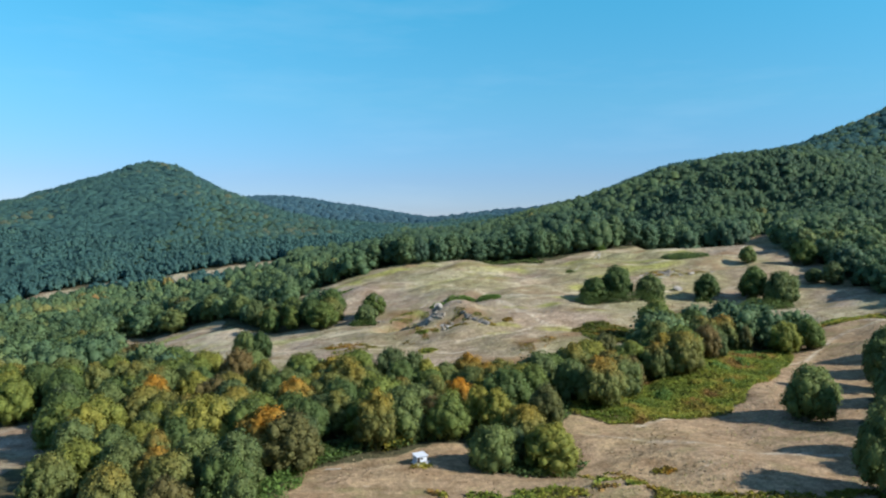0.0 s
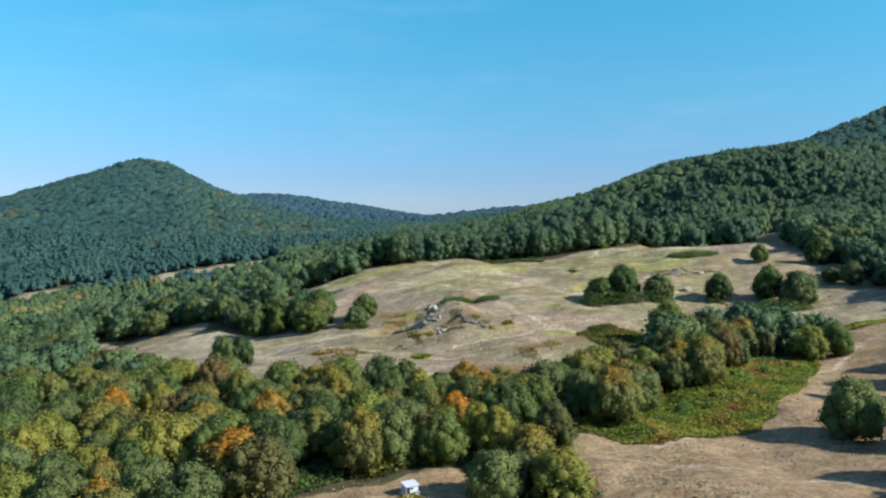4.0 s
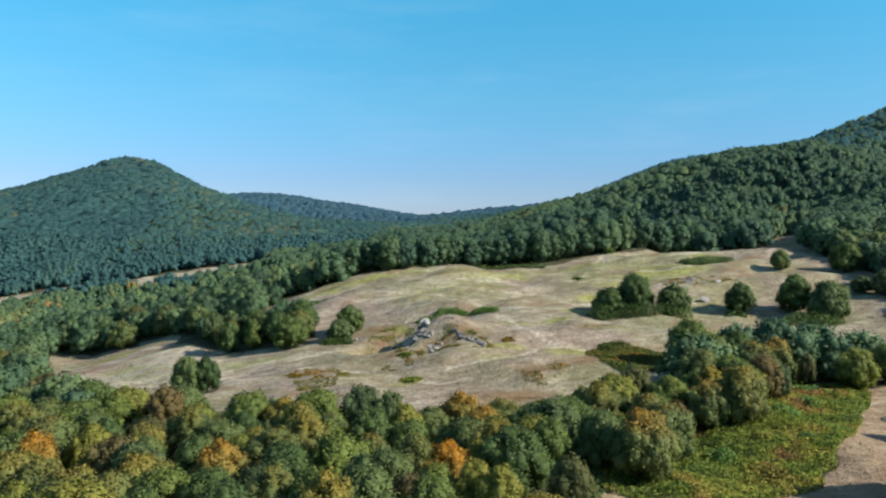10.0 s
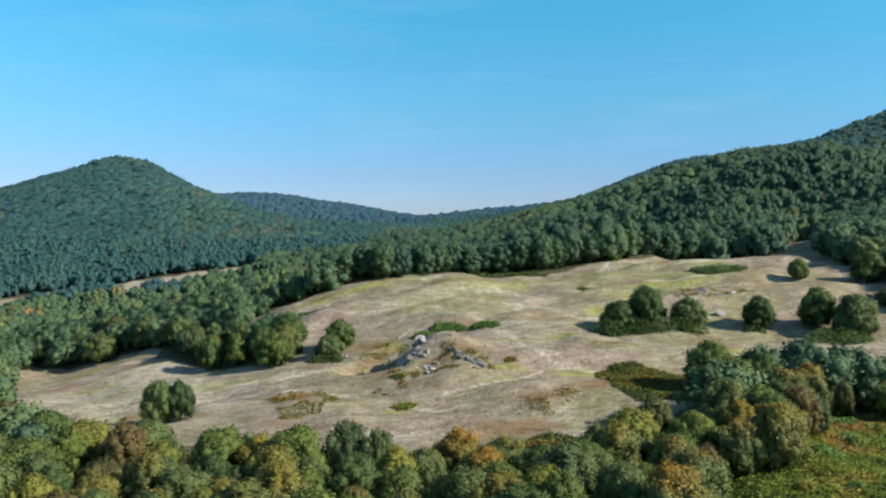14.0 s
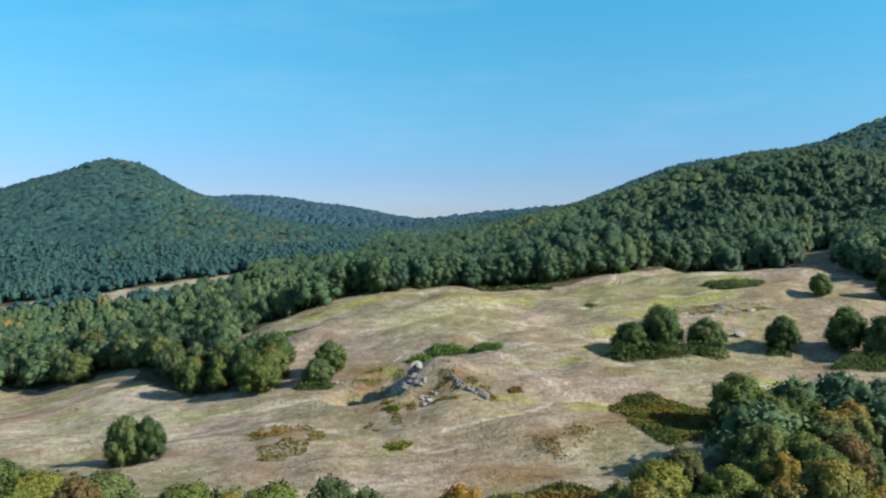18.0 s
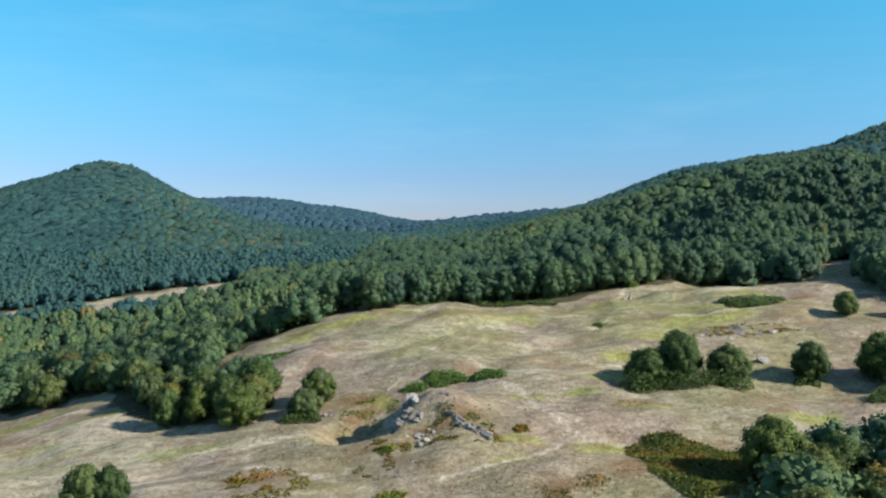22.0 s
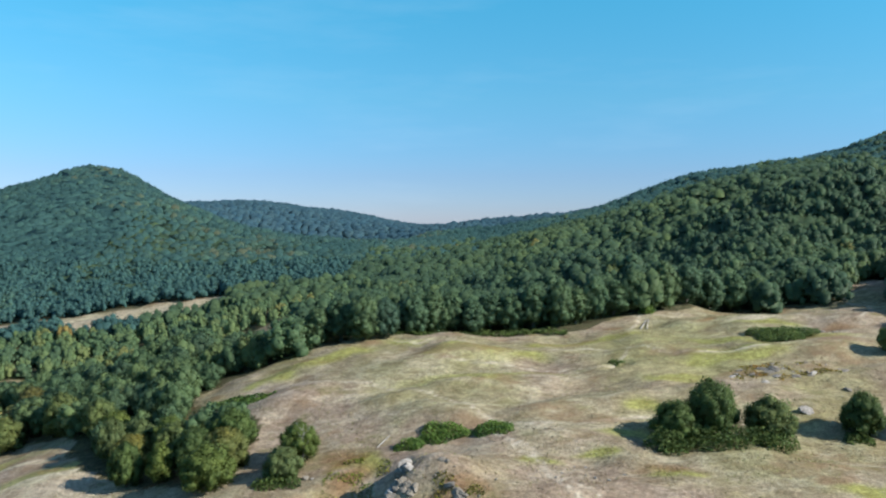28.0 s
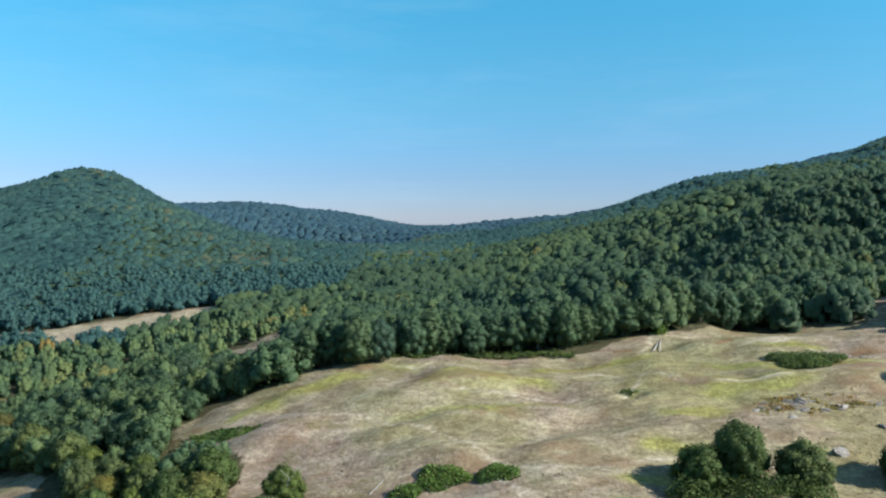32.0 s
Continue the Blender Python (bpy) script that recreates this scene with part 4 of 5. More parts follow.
def gap_sheet(name, label, x0, x1, y0, y1, step, height, mat, seed, rough):
    """An added leaf-coloured sheet that fills the dark gaps between the crowns of a wood."""
    gx, gy = np.arange(x0, x1 + step, step), np.arange(y0, y1 + step, step)
    nx, ny = len(gx), len(gy)
    rg = np.random.default_rng(seed)
    x, y = [a.ravel() for a in np.meshgrid(gx, gy)]
    x, y = x + rg.uniform(-0.3, 0.3, len(x)) * step, y + rg.uniform(-0.3, 0.3, len(x)) * step
    inner = np.ones(len(x), bool)
    for dx, dy in ((0, 0), (13, 0), (-13, 0), (0, 13), (0, -13), (9, 9), (-9, -9), (9, -9), (-9, 9), (0, -22), (0, -30)):
        inner &= wooded(x + dx, y + dy)
    z = land(x, y) + np.where(inner, height + rough * rg.uniform(-1, 1, len(x)), -1.5)
    i = (np.arange(ny - 1)[:, None] * nx + np.arange(nx - 1)[None]).ravel()
    f = np.stack([i, i + 1, i + 1 + nx, i + nx], 1)
    f = f[inner[f].all(1) & (np.abs(x[i]) < 0.66 * y[i] + 60)]
    tint = np.clip(0.35 + 0.3 * ripple(x, y, 40, seed) + 0.2 * rg.uniform(-1, 1, len(x)), 0, 1)
    up = np.tile([0.0, 0.0, 1.0], (len(x), 1)) + 0.5 * rg.normal(size=(len(x), 3)) * [1, 1, 0]
    me = mesh_of(name, np.stack([x, y, z], 1), f, mat, True, tint, up / np.linalg.norm(up, axis=1)[:, None])
    return tagged(new(name, me), label, "woodland", kind="stuff")


# added sheets keep the shade between crowns from going too dark
gap_sheet("understorey_slope", "green sheet added to lighten dark gaps between the beech crowns", -50, 400, 480, 648, 4.0, 9.4, leaf_beech, 141, 2.0)
gap_sheet("understorey_hill", "green sheet added to lighten dark gaps in the hill forest", -330, 640, 652, 1000, 4.5, 6.9, leaf_beech, 142, 1.5)
gap_sheet("understorey_mountain", "haze-coloured sheet added to lighten dark gaps in the mountain forest", -900, -330, 720, 1320, 6.0, 8.0, leaf_far_haze, 143, 1.1)


# ---- shrubs, bracken and weeds ----
def mat_of_leaves(x, y, top, size, seed, layers=2, upright=0.0, loose=0.55):
    """Leaf clumps over the ground at the points, up to the heights top."""
    rg = np.random.default_rng(seed)
    q, nn, own = [], [], []
    for k in range(layers):
        share = (k + 1) / layers
        jx, jy = x + rg.uniform(-size, size, len(x)), y + rg.uniform(-size, size, len(x))
        p = np.stack([jx, jy, land(jx, jy) + top * share * rg.uniform(0.75, 1.08, len(x)) - size * 0.3], 1)
        n = np.tile([0.0, 0.0, 1.0 - upright], (len(x), 1)) + np.stack([rg.normal(0, 0.3, len(x)), rg.normal(0, 0.3, len(x)), np.zeros(len(x))], 1)
        a, b = leaf_quads(p, n, size, rg, loose)
        q.append(a), nn.append(b)
        own.append(np.arange(len(x)))
    q = np.concatenate(q)
    f = np.arange(len(q)).reshape(-1, 4)
    return q, f, np.repeat(np.concatenate(own), 4), np.concatenate(nn)


def shrub(label, cx, cy, rx, ry, h, turn, mat, seed, group="", size=0.35, step=0.42):
    """A low rounded shrub or thicket on the ground."""
    n = int(max(rx, ry) * 1.15 / step)
    gx, gy = [a.ravel() for a in np.meshgrid(np.arange(-n, n + 1) * step, np.arange(-n, n + 1) * step)]
    rg = np.random.default_rng(seed)
    gx, gy = gx + rg.uniform(-0.2, 0.2, len(gx)), gy + rg.uniform(-0.2, 0.2, len(gy))
    ang = np.arctan2(gy / ry, gx / rx)
    lim = 1 + 0.14 * np.sin(3 * ang + seed) + 0.09 * np.sin(5 * ang + 2 * seed)
    rad = np.hypot(gx / rx, gy / ry) / lim
    k = rad < 1
    gx, gy, rad = gx[k], gy[k], rad[k]
    c, s = math.cos(radians(turn)), math.sin(radians(turn))
    x, y = cx + gx * c - gy * s, cy + gx * s + gy * c
    top = h * np.sqrt(1 - rad ** 3) * (0.82 + 0.25 * ripple(x, y, 2.3, seed))
    q, f, own, nn = mat_of_leaves(x, y, top, size, seed, 3)
    tint = np.clip(0.5 + 0.5 * ripple(x, y, 3.0, seed + 1), 0, 1)[own]
    me = mesh_of("shrub", q, f, mat, True, tint, nn)
    return tagged(new("shrub", me), label, "shrub", group)


def thicket(name, label, poly, h, mat, seed, step=0.6, size=0.45, patch=4.0, thin=-2.0):
    """A field of scrub or bracken as one object."""
    p = np.array(poly, float)
    gx, gy = spread(p[:, 0].min(), p[:, 0].max(), p[:, 1].min(), p[:, 1].max(), step, seed)
    wx, wy = gx + 1.5 * ripple(gx, gy, 5, seed + 3), gy + 1.5 * ripple(gx, gy, 5, seed + 4)
    k = inside(poly, wx, wy) & (ripple(gx, gy, patch, seed + 2) > thin)
    x, y = gx[k], gy[k]
    top = h * (0.62 + 0.42 * ripple(x, y, patch, seed) + 0.2 * ripple(x, y, 1.6, seed + 1))
    q, f, own, nn = mat_of_leaves(x, y, np.maximum(0.12, top), size, seed, 3)
    tint = np.clip(0.5 + 0.55 * ripple(x, y, 6, seed + 5) + 0.2 * ripple(x, y, 1.5, seed + 6), 0, 1)[own]
    return tagged(new(name, mesh_of(name, q, f, mat, True, tint, nn)), label, "scrub", kind="stuff")


thicket("bramble_slope", "bright green brambles and bracken on the bank", [(31, 181), (47, 173), (73, 185), (101, 220), (116, 244), (118, 254), (106, 260), (90, 252), (62, 222), (44, 213), (32, 204)], 1.5, leaf_scrub, 61, 0.38, 0.27)
thicket("bracken_hollow", "green and rusty bracken in a shallow hollow", [(52, 300), (60, 304), (68, 303), (79, 294), (92, 297), (84, 272), (67, 266), (58, 266), (54, 280)], 0.9, leaf_bracken, 62, 0.5, 0.4)
thicket("bracken_strip", "strip of green bracken along the wood's edge", [(-74, 403), (-62, 404), (-48, 398), (-52, 394), (-66, 397)], 0.8, leaf_bush, 63, 0.5, 0.4)
thicket("forest_fringe", "low dark green saplings at the forest's foot", [(-14, 448), (-3, 459), (20, 459), (40, 461), (62, 457), (62, 452), (30, 456), (5, 453)], 3.0, leaf_thicket, 64, 0.6, 0.42)
thicket("fern_bank", "green ferns beside the upper path", [(142, 278), (150, 290), (172, 297), (182, 286), (168, 279)], 0.9, leaf_scrub, 65, 0.55, 0.45)
thicket("meadow_herbs", "tangled green herbs at the clearing's edge", [(26, 146), (31, 140), (26, 134), (8, 139), (-4, 136), (2, 132), (24, 130), (38, 136), (34, 146)], 0.7, leaf_scrub, 66, 0.5, 0.4, 3.0, -0.2)
thicket("herb_margin", "olive and rusty herbs at the clearing's edge", [(38, 134), (58, 135), (78, 132), (78, 118), (36, 120)], 0.8, leaf_fern, 67, 0.55, 0.42, 3.0, -0.3)
thicket("sapling_margin", "young green saplings in front of the belt", [(-44, 104), (-29, 104), (-28, 149), (-21, 157), (-20, 164), (-32, 162), (-38, 140)], 2.8, leaf_bush, 68, 0.55, 0.32)
thicket("dry_bushes", "greyish brown bushes behind the hut", [(-16, 158), (-4, 163), (4, 165), (4, 170), (-14, 166)], 3.0, leaf_fern, 69, 0.7, 0.5, 3.0, -0.6)

thicket("crag_scrub", "thin brown and olive scrub below the crag", [(-14, 306), (-8, 318), (-3, 316), (4, 318), (12, 318), (20, 308), (22, 300), (8, 303), (-4, 302)], 0.6, leaf_fern, 131, 0.6, 0.34, 3.0, 0.15)
thicket("weed_patch", "olive and rusty weeds in a dry hollow", [(-52, 298), (-41, 304), (-28, 301), (-25, 283), (-29, 274), (-40, 274), (-45, 290)], 0.3, leaf_fern, 132, 0.6, 0.3, 4.0, 0.0)
thicket("bracken_edge", "green bracken along the belt's upper edge", [(14, 252), (28, 254), (37, 250), (46, 242), (40, 238), (24, 242)], 0.9, leaf_bracken, 133, 0.5, 0.4)
thicket("dead_brush", "thin brown brush on the dry slope", [(28, 276), (36, 282), (46, 284), (44, 278), (34, 264), (28, 266)], 0.45, leaf_fern, 134, 0.7, 0.3, 3.0, 0.2)
thicket("knoll_scrub", "low grey-green scrub at the knoll's foot", [(-20, 298), (-8, 302), (-6, 294), (-14, 292)], 0.5, leaf_fern, 135, 0.6, 0.3, 2.5, 0.1)
thicket("clearing_margin", "dense green undergrowth at the belt's foot", [(-30, 150), (-22, 157), (5, 164), (20, 159), (32, 182), (36, 194), (26, 186), (16, 170), (4, 172), (-24, 166)], 2.6, leaf_thicket, 136, 0.55, 0.32)
thicket("hollow_scrub", "patchy green and brown scrub in the hollow", [(-28, 330), (-24, 344), (-14, 350), (-6, 342), (-8, 334), (-18, 334)], 0.4, leaf_scrub, 137, 0.55, 0.28, 3.0, 0.22)
DARK_LOW = "dark green low shrub thicket on dry pasture"
shrub("flat green bush with a sharp edge", 7.3, 354, 7.4, 5.4, 3.0, 5, leaf_bush, 71, "paired bushes")
shrub("flat green bush with a sharp edge", 22.0, 353, 5.8, 4.6, 2.7, -8, leaf_bush, 72, "paired bushes")
shrub("dull green bush beside the rock outcrop", -1.7, 349, 4.2, 3.6, 2.3, 0, leaf_bush, 73)
shrub(DARK_LOW, 81, 336, 15, 4.2, 5.0, 2, leaf_thicket, 74, "", 0.32, 0.42)
shrub(DARK_LOW, 67, 336.5, 5.5, 4.4, 6.0, 0, leaf_thicket, 75)
shrub(DARK_LOW, 95, 335.5, 6, 4.2, 5.4, 0, leaf_thicket, 76)
shrub(DARK_LOW, 138, 422, 12, 11, 4.5, 8, leaf_thicket, 77, "", 0.32, 0.42)
shrub(DARK_LOW, -37, 339, 6.4, 3.8, 3.6, 0, leaf_thicket, 78)
shrub(DARK_LOW, 121, 342, 4.2, 3, 2.2, 0, leaf_thicket, 79)
shrub(DARK_LOW, 144, 327, 13, 6, 5.0, 10, leaf_thicket, 80, "", 0.32, 0.42)
thicket("outcrop_scrub", "thin brown and olive scrub among the slabs", [(104, 382), (118, 379), (138, 381), (142, 388), (126, 393), (106, 391)], 0.5, leaf_fern, 138, 0.7, 0.32, 3.0, 0.1)
shrub("small dark bush beside a bare pit", 70, 404, 2.6, 1.6, 1.5, 0, leaf_thicket, 89)
shrub("light green rounded bush on bare pasture", -8.5, 304, 2.6, 2, 1.2, 0, leaf_scrub, 81)
shrub("light green rounded bush on bare pasture", -6, 281, 3.4, 2.2, 1.2, 0, leaf_scrub, 82)
shrub("small dark bush on dry pasture", -45, 297, 3.0, 1.4, 0.8, 0, leaf_fern, 83)
shrub("small dark bush on dry pasture", 27, 306, 2.2, 1.6, 1.1, 0, leaf_fern, 84)
shrub("green bush on the sandy clearing", -4.5, 149, 2.2, 1.4, 0.7, 0, leaf_scrub, 85)
shrub("rusty clump of dead fern on the clearing", 44, 145, 2.6, 1.2, 0.5, 0, leaf_fern, 86)
shrub("grey-green sapling clump in front of the forest", 100, 468, 3.2, 2.6, 5.5, 0, leaf_bush, 87, "", 0.5, 0.5)
thicket("clearing_undergrowth", "dark undergrowth below the clearing's trees", [(4, 150), (8, 144), (26, 143), (30, 150), (24, 158), (8, 158)], 2.2, leaf_thicket, 70, 0.55, 0.32)
for i, (bx, by, br, bh) in enumerate([(40, 188, 3, 2.4), (52, 192, 2.4, 2), (60, 200, 3.2, 2.8), (72, 208, 2.6, 2.2), (84, 222, 3.4, 2.6), (94, 232, 3, 2.6), (66, 192, 2, 1.4), (46, 181, 2.2, 1.5), (80, 205, 2.2, 1.6), (104, 240, 2.6, 2.2)]):
    shrub("rounded green bush among brambles", bx, by, br, br * 0.8, bh, 20 * i, leaf_bush if i % 3 else leaf_scrub, 200 + i, "bushes among the brambles")
shrub("round dark bush among the crest trees", 100, 246, 4.5, 3.5, 2.2, 0, leaf_bush, 88)


def weeds():
    """Tufts of dry grass and weeds, far too many to count."""
    rg = np.random.default_rng(91)
    xs, ys = [], []
    for poly, n in ((PASTURE, 120000), (CLEARING, 40000)):
        p = np.array(poly, float)
        x = rg.uniform(p[:, 0].min(), p[:, 0].max(), n)
        y = rg.uniform(p[:, 1].min(), p[:, 1].max(), n)
        k = inside(poly, x, y) & (ripple(x, y, 14, 92) + 0.8 * ripple(x, y, 5, 93) + 0.3 * rg.normal(size=n) > 0.15) & (path_strength(x, y) < 0.2)
        xs.append(x[k]), ys.append(y[k])
    x, y = np.concatenate(xs), np.concatenate(ys)
    q, f, own, nn = mat_of_leaves(x, y, rg.uniform(0.08, 0.3, len(x)), 0.25, 95, 1, 0.0, 0.3)
    tint = np.clip(0.45 + 0.45 * ripple(x, y, 18, 94) + rg.normal(0, 0.22, len(x)), 0, 1)[own]
    me = mesh_of("weeds", q, f, dry_weeds, True, tint, np.tile([0.0, 0.0, 1.0], (len(q), 1)))
    return tagged(new("weeds", me), "tufts of dry straw-coloured grass and weeds", "grass", kind="stuff")


weeds()


# ---- rocks ----
def rock_mesh(seed, mat, level=2):
    """A boulder with flat broken faces, cracks and worn corners."""
    rg = random.Random(seed)
    bm = bmesh.new()
    bmesh.ops.create_icosphere(bm, subdivisions=level + 1, radius=1.0)
    off = Vector((rg.uniform(0, 50), rg.uniform(0, 50), rg.uniform(0, 50)))
    cuts = []
    for _ in range(15):
        d = Vector((rg.gauss(0, 1), rg.gauss(0, 1), rg.gauss(0, 0.8))).normalized()
        cuts.append((d, rg.uniform(0.46, 0.8)))
    for v in bm.verts:
        for d, far in cuts:
            over = v.co.dot(d) - far
            if over > 0:
                v.co -= d * over * 0.94
        bed = math.sin(v.co.z * 9 + off.x) * 0.035
        v.co *= 1 + bed + noise.noise(v.co * 4 + off) * 0.13 + noise.cell(v.co * 3.1 + off) * 0.05
    me = bpy.data.meshes.new("rock")
    bm.to_mesh(me)
    bm.free()
    me.materials.append(mat)
    return me


ROCKS = [rock_mesh(s, mat) for mat in (rock_pale, rock_grey) for s in (1, 2, 3, 4)]


def rock(label, x, y, rx, ry, rz, turn=0, k=0, lift=0.35, group="limestone boulders", grey=True):
    ob = new("rock", ROCKS[k % 4 + 4 * grey])
    ob.matrix_basis = pose(x, y, ground_z(x, y) + rz * lift, 14 * math.sin(7 * x), 14 * math.cos(5 * y), turn) @ Matrix.Diagonal((rx, ry, rz, 1))
    return tagged(ob, label, "rock", group)


PALE = "weathered pale limestone boulder on dry grass"
rock("white limestone rock on the knoll's edge", -2.4, 324.3, 2.7, 1.5, 2.4, 35, 3, 0.25, "crag", False)
rock("white limestone rock on the knoll's edge", -1.2, 322.8, 1.9, 1.5, 1.6, 60, 2, 0.15, "crag", False)
LEDGE = "grey limestone ledge in the knoll's steep side"
crag = random.Random(29)
# the cliff: three uneven tiers along the west side, then the broken scarp that faces south
for tier, (reach, drop) in enumerate(((-3.6, 0.2), (-4.6, 0.1), (-5.6, 0.0))):
    for i in range(9 - tier):
        py = 316.6 + 1.5 * i + tier * 0.8 + crag.uniform(-0.5, 0.5)
        px = reach + 0.2 * (py - 324) + crag.uniform(-0.8, 0.8)
        size = crag.uniform(0.9, 2.2)
        rock(LEDGE, px, py, size, size * 1.2, size * crag.uniform(0.9, 1.4), crag.uniform(0, 180), i + tier, drop - 0.15, "crag", crag.random() < 0.85)
for i in range(12):
    px, py = -3.2 + 0.3 * i + crag.uniform(-0.8, 0.8), 319.5 - 0.35 * i + crag.uniform(-1.0, 1.0)
    size = crag.uniform(0.8, 1.6)
    rock(LEDGE, px, py, size * 1.2, size, size * crag.uniform(0.8, 1.3), crag.uniform(0, 180), i, -0.35, "crag", crag.random() < 0.92)
for i in range(26):
    u = i / 25
    px, py = 8.0 + 10.8 * u + crag.uniform(-0.5, 0.5), 314.2 - 11.0 * u + crag.uniform(-1.6, 1.6)
    size = crag.uniform(0.8, 1.7)
    rock("grey limestone block of a broken scarp", px, py, size * 1.6, size * 0.7, size * crag.uniform(0.5, 0.9), -45 + crag.gauss(0, 22), i, -0.1, "scarp", crag.random() < 0.88)
for i in range(14):
    px, py = 1.6 + crag.gauss(0, 2.6), 309.5 + crag.gauss(0, 2.0)
    size = crag.uniform(0.4, 1.2)
    rock("fallen limestone block below the crag", px, py, size * 1.3, size, size * 0.7, crag.uniform(0, 180), i, 0.05, "fallen blocks", crag.random() < 0.8)
BOULDERS = [(6, 331, 1.0), (3.5, 332, 0.6), (0, 309, 0.9), (2, 309, 0.7), (-3, 310, 0.6), (4, 310, 0.8), (6.8, 321.5, 1.0), (8, 320.8, 0.8), (157, 429.5, 1.5), (158.5, 422, 1.3), (135, 371.5, 1.5), (20, 309, 0.8), (-29, 341, 1.1), (-27.5, 340, 0.7), (150, 352, 1.5), (158, 348, 1.3), (164, 342, 1.4)]
for i, (px, py, s) in enumerate(BOULDERS):
    rock(PALE, px, py, s * 1.4, s * 1.0, s * 0.6, 47 * i, i, -0.15, grey=i % 3 == 0 or 5 < i < 13)
rock("large pale boulder in bare stony ground", 114, 357, 3.0, 2.2, 1.5, 20, 3, 0.05, grey=False)
outcrop = random.Random(23)
for i in range(34):
    px, py = 121 + outcrop.gauss(0, 8.5), 386 + outcrop.gauss(0, 3.2)
    s = outcrop.uniform(0.5, 1.7)
    rock("grey limestone slab breaking through the turf", px, py, s * 1.8, s * 0.9, s * 0.6, outcrop.gauss(0, 25), i, -0.3, "slabs of the outcrop", outcrop.random() < 0.75)
scatter = random.Random(17)
for i in range(70):
    cx, cy, rx, ry = ((6, 314, 16, 8), (118, 382, 22, 12), (150, 325, 14, 6), (178, 398, 14, 20), (148, 452, 30, 8), (40, 320, 14, 14))[i % 6]
    px, py = cx + scatter.gauss(0, 0.5) * rx, cy + scatter.gauss(0, 0.5) * ry
    s = scatter.uniform(0.18, 0.5)
    rock("small pale stone half sunk in the turf", px, py, s * 1.3, s, s * 0.7, 31 * i, i, 0.2, "scattered stones", i % 2 == 0)


# ---- fallen logs, hut ----
def log(label, x, y, length, r, turn):
    v, f = tube([(0, 0, 0), (0.05, 0, length * 0.5), (0, 0.06, length)], [r, r * 0.9, r * 0.6], 8)
    me = bpy.data.meshes.new("log")
    me.from_pydata(v, [], f + [tuple(range(7, -1, -1)), tuple(range(len(v) - 8, len(v)))])
    me.materials.append(bark_pale)
    ob = new("log", me)
    a = radians(turn)
    z1, z2 = ground_z(x, y), ground_z(x + length * math.cos(a), y + length * math.sin(a))
    ob.matrix_basis = pose(x, y, z1 + r * 0.8, 0, 90 - math.degrees(math.atan2(z2 - z1, length)), turn)
    return tagged(ob, label, "log")


log("bleached fallen tree trunk on the slope", -11, 352, 7.0, 0.15, 60)
log("bleached fallen tree trunk on the slope", 92, 450, 12.0, 0.25, 62)
log("bleached fallen tree trunk on the slope", 95, 451, 11.0, 0.22, 70)
log("short bleached log on bare soil", -24, 150, 3.0, 0.15, 5)


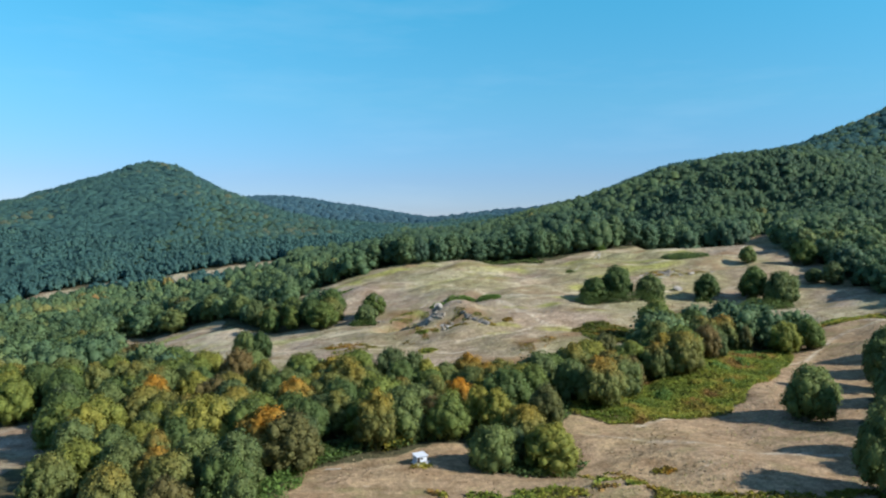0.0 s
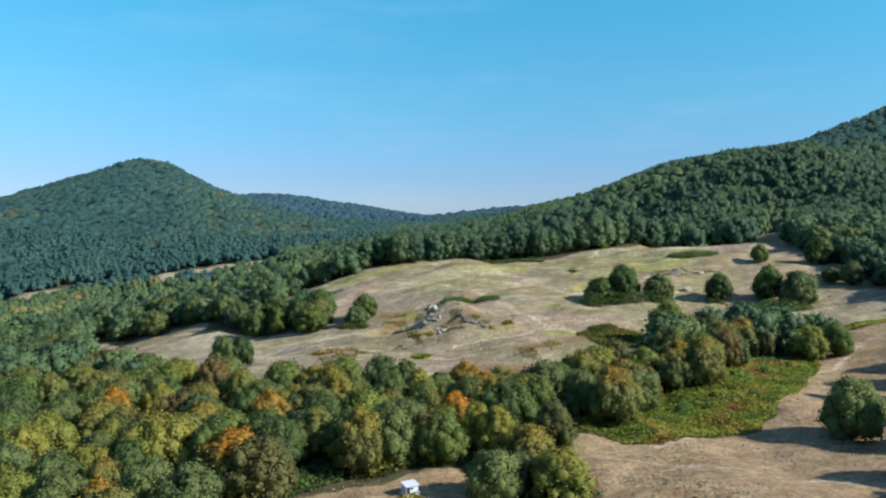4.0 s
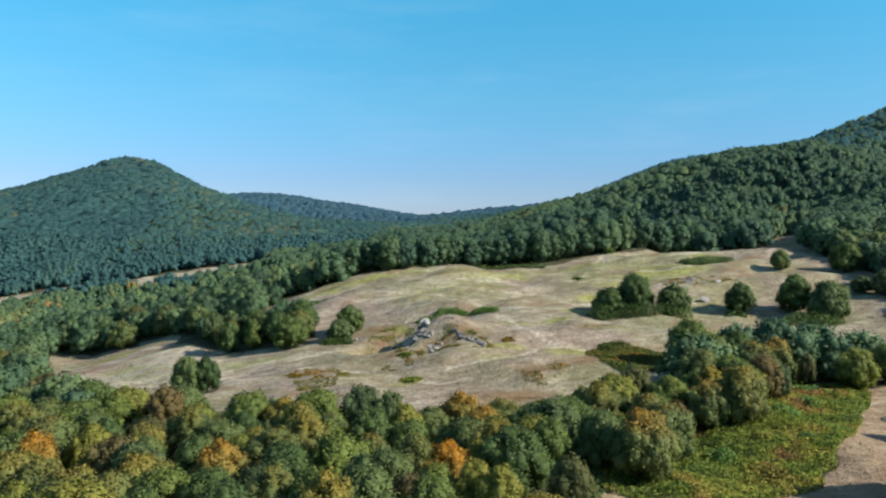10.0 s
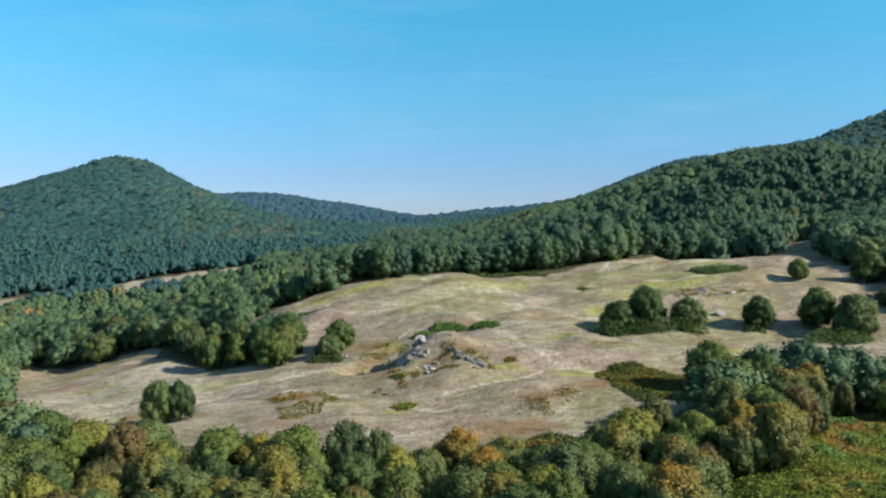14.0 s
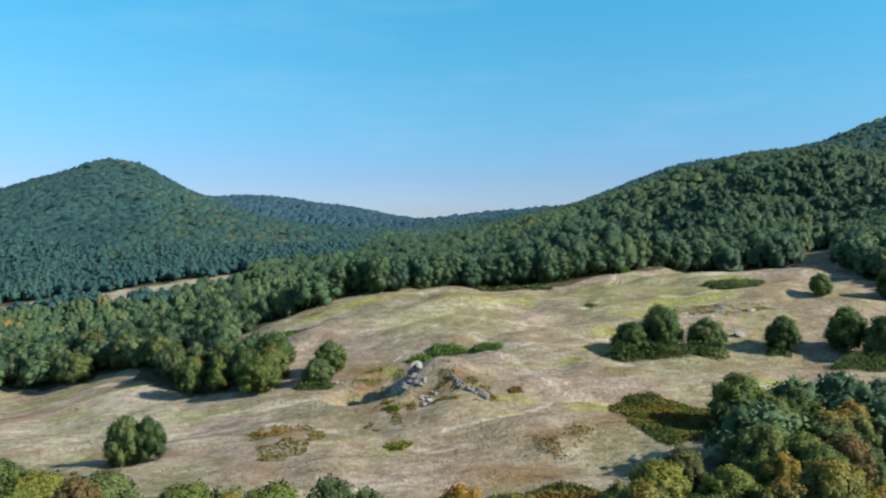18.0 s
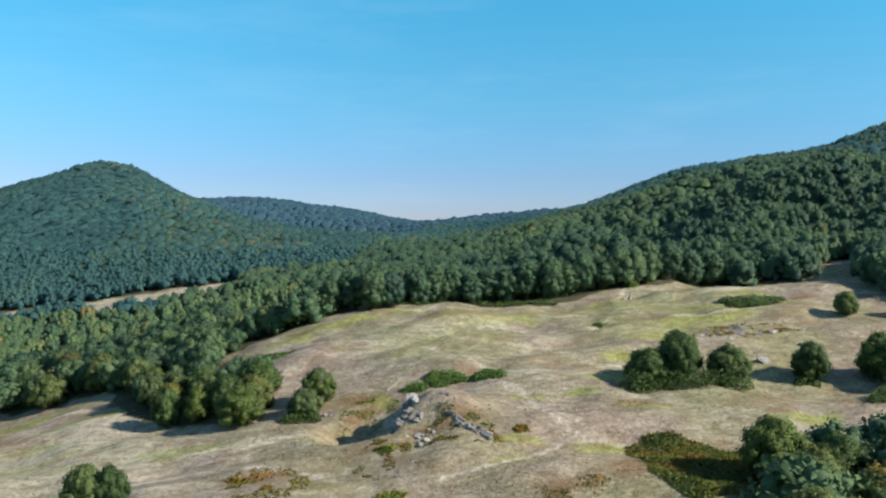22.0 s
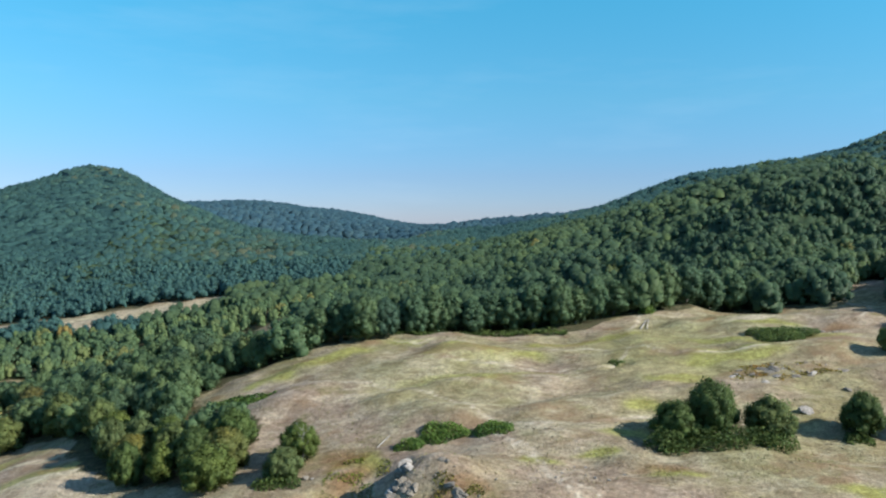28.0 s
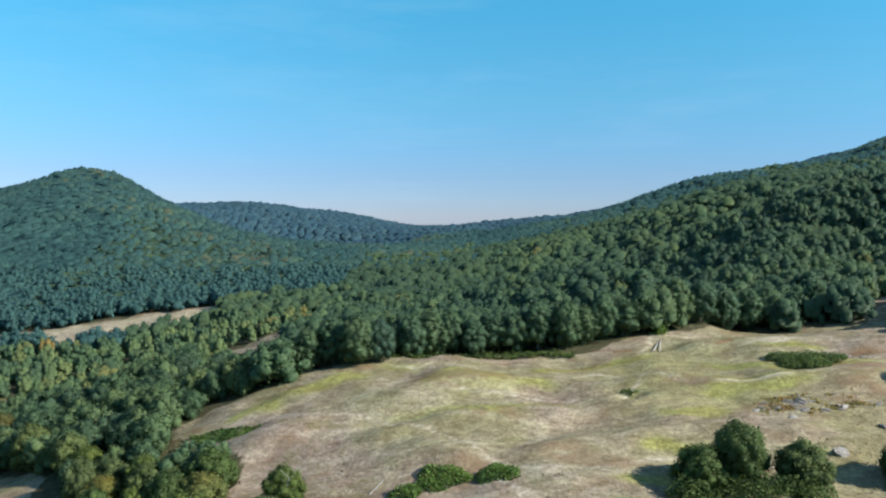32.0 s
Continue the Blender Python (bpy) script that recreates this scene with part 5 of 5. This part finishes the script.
def snag(label, x, y, height):
    """A dead tree: bare forked stem and broken limbs."""
    rg = random.Random(int(x * 7 + y))
    root = new("dead_tree")
    root.matrix_basis = pose(x, y, ground_z(x, y) - 0.2, 0, 0, rg.uniform(0, 360))
    tagged(root, label, "dead tree")

    def limb(name, path, radii):
        v, f = tube(path, radii, 6)
        me = bpy.data.meshes.new(name)
        me.from_pydata(v, [], f)
        me.materials.append(bark_pale)
        ob = new(name, me)
        ob.parent = root
    limb("trunk", [(0, 0, 0), (0.25, 0, height * 0.35), (-0.1, 0.2, height * 0.6), (0.35, 0.1, height * 0.82), (0.2, 0.2, height)], [0.15, 0.12, 0.10, 0.07, 0.02])
    for i in range(5):
        a, z, reach = 2.4 * i + rg.uniform(-0.3, 0.3), height * (0.45 + 0.1 * i), height * rg.uniform(0.12, 0.22)
        limb("branch", [(0.2, 0.05, z), (0.2 + 0.6 * reach * math.cos(a), 0.6 * reach * math.sin(a), z + 0.4 * reach), (0.2 + reach * math.cos(a), reach * math.sin(a), z + 1.1 * reach)], [0.09, 0.06, 0.02])


snag("bare bleached dead tree among green bushes", -31.5, 348.5, 11.5)


def box(name, parent, mat, size, at, label="", bevel=0.03, slope=0.0):
    bm = bmesh.new()
    bmesh.ops.create_cube(bm, size=1.0)
    for v in bm.verts:
        v.co = Vector((v.co.x * size[0], v.co.y * size[1], v.co.z * size[2]))
        v.co.z += slope * v.co.y
    bmesh.ops.bevel(bm, geom=bm.edges[:], offset=bevel, segments=2, affect="EDGES")
    me = bpy.data.meshes.new(name)
    bm.to_mesh(me)
    bm.free()
    me.materials.append(mat)
    ob = new(name, me)
    ob.location = at
    if parent:
        ob.parent = parent
    return tagged(ob, label) if label else ob


hx, hy = -4.8, 151.5
hut = new("hut")
hut.matrix_basis = pose(hx, hy, ground_z(hx, hy) - 0.05, 0, 0, 32) @ Matrix.Scale(0.78, 4)
tagged(hut, "small white panel hut with a lean-to roof on a slab", "hut")
box("slab", hut, concrete, (5.0, 3.6, 0.24), (0.4, -0.5, 0.06), "pale concrete slab")
box("back_wall", hut, white_panel, (3.2, 0.1, 2.1), (0, 1.1, 1.23))
box("side_wall", hut, white_panel, (0.1, 2.2, 1.9), (1.55, 0, 1.13))
box("side_wall", hut, white_panel, (0.1, 2.2, 1.9), (-1.55, 0, 1.13))
front = box("front_wall", hut, white_panel, (2.2, 0.1, 1.7), (0.5, -1.1, 1.03))
box("window", front, dark_opening, (0.6, 0.06, 0.5), (-0.6, -0.06, 0.3), "dark window pane")
# the shade inside the doorway is a near-black panel
box("door", hut, dark_opening, (0.75, 0.06, 1.6), (-1.05, -1.1, 0.98), "near-black panel painted as the doorway's shade")
box("roof", hut, white_panel, (3.6, 2.9, 0.09), (0, -0.1, 2.2), "white sheet roof", 0.02, 0.16)
box("bench", hut, grey_board, (1.6, 0.5, 0.45), (1.3, -1.6, 0.4), "grey board bench")
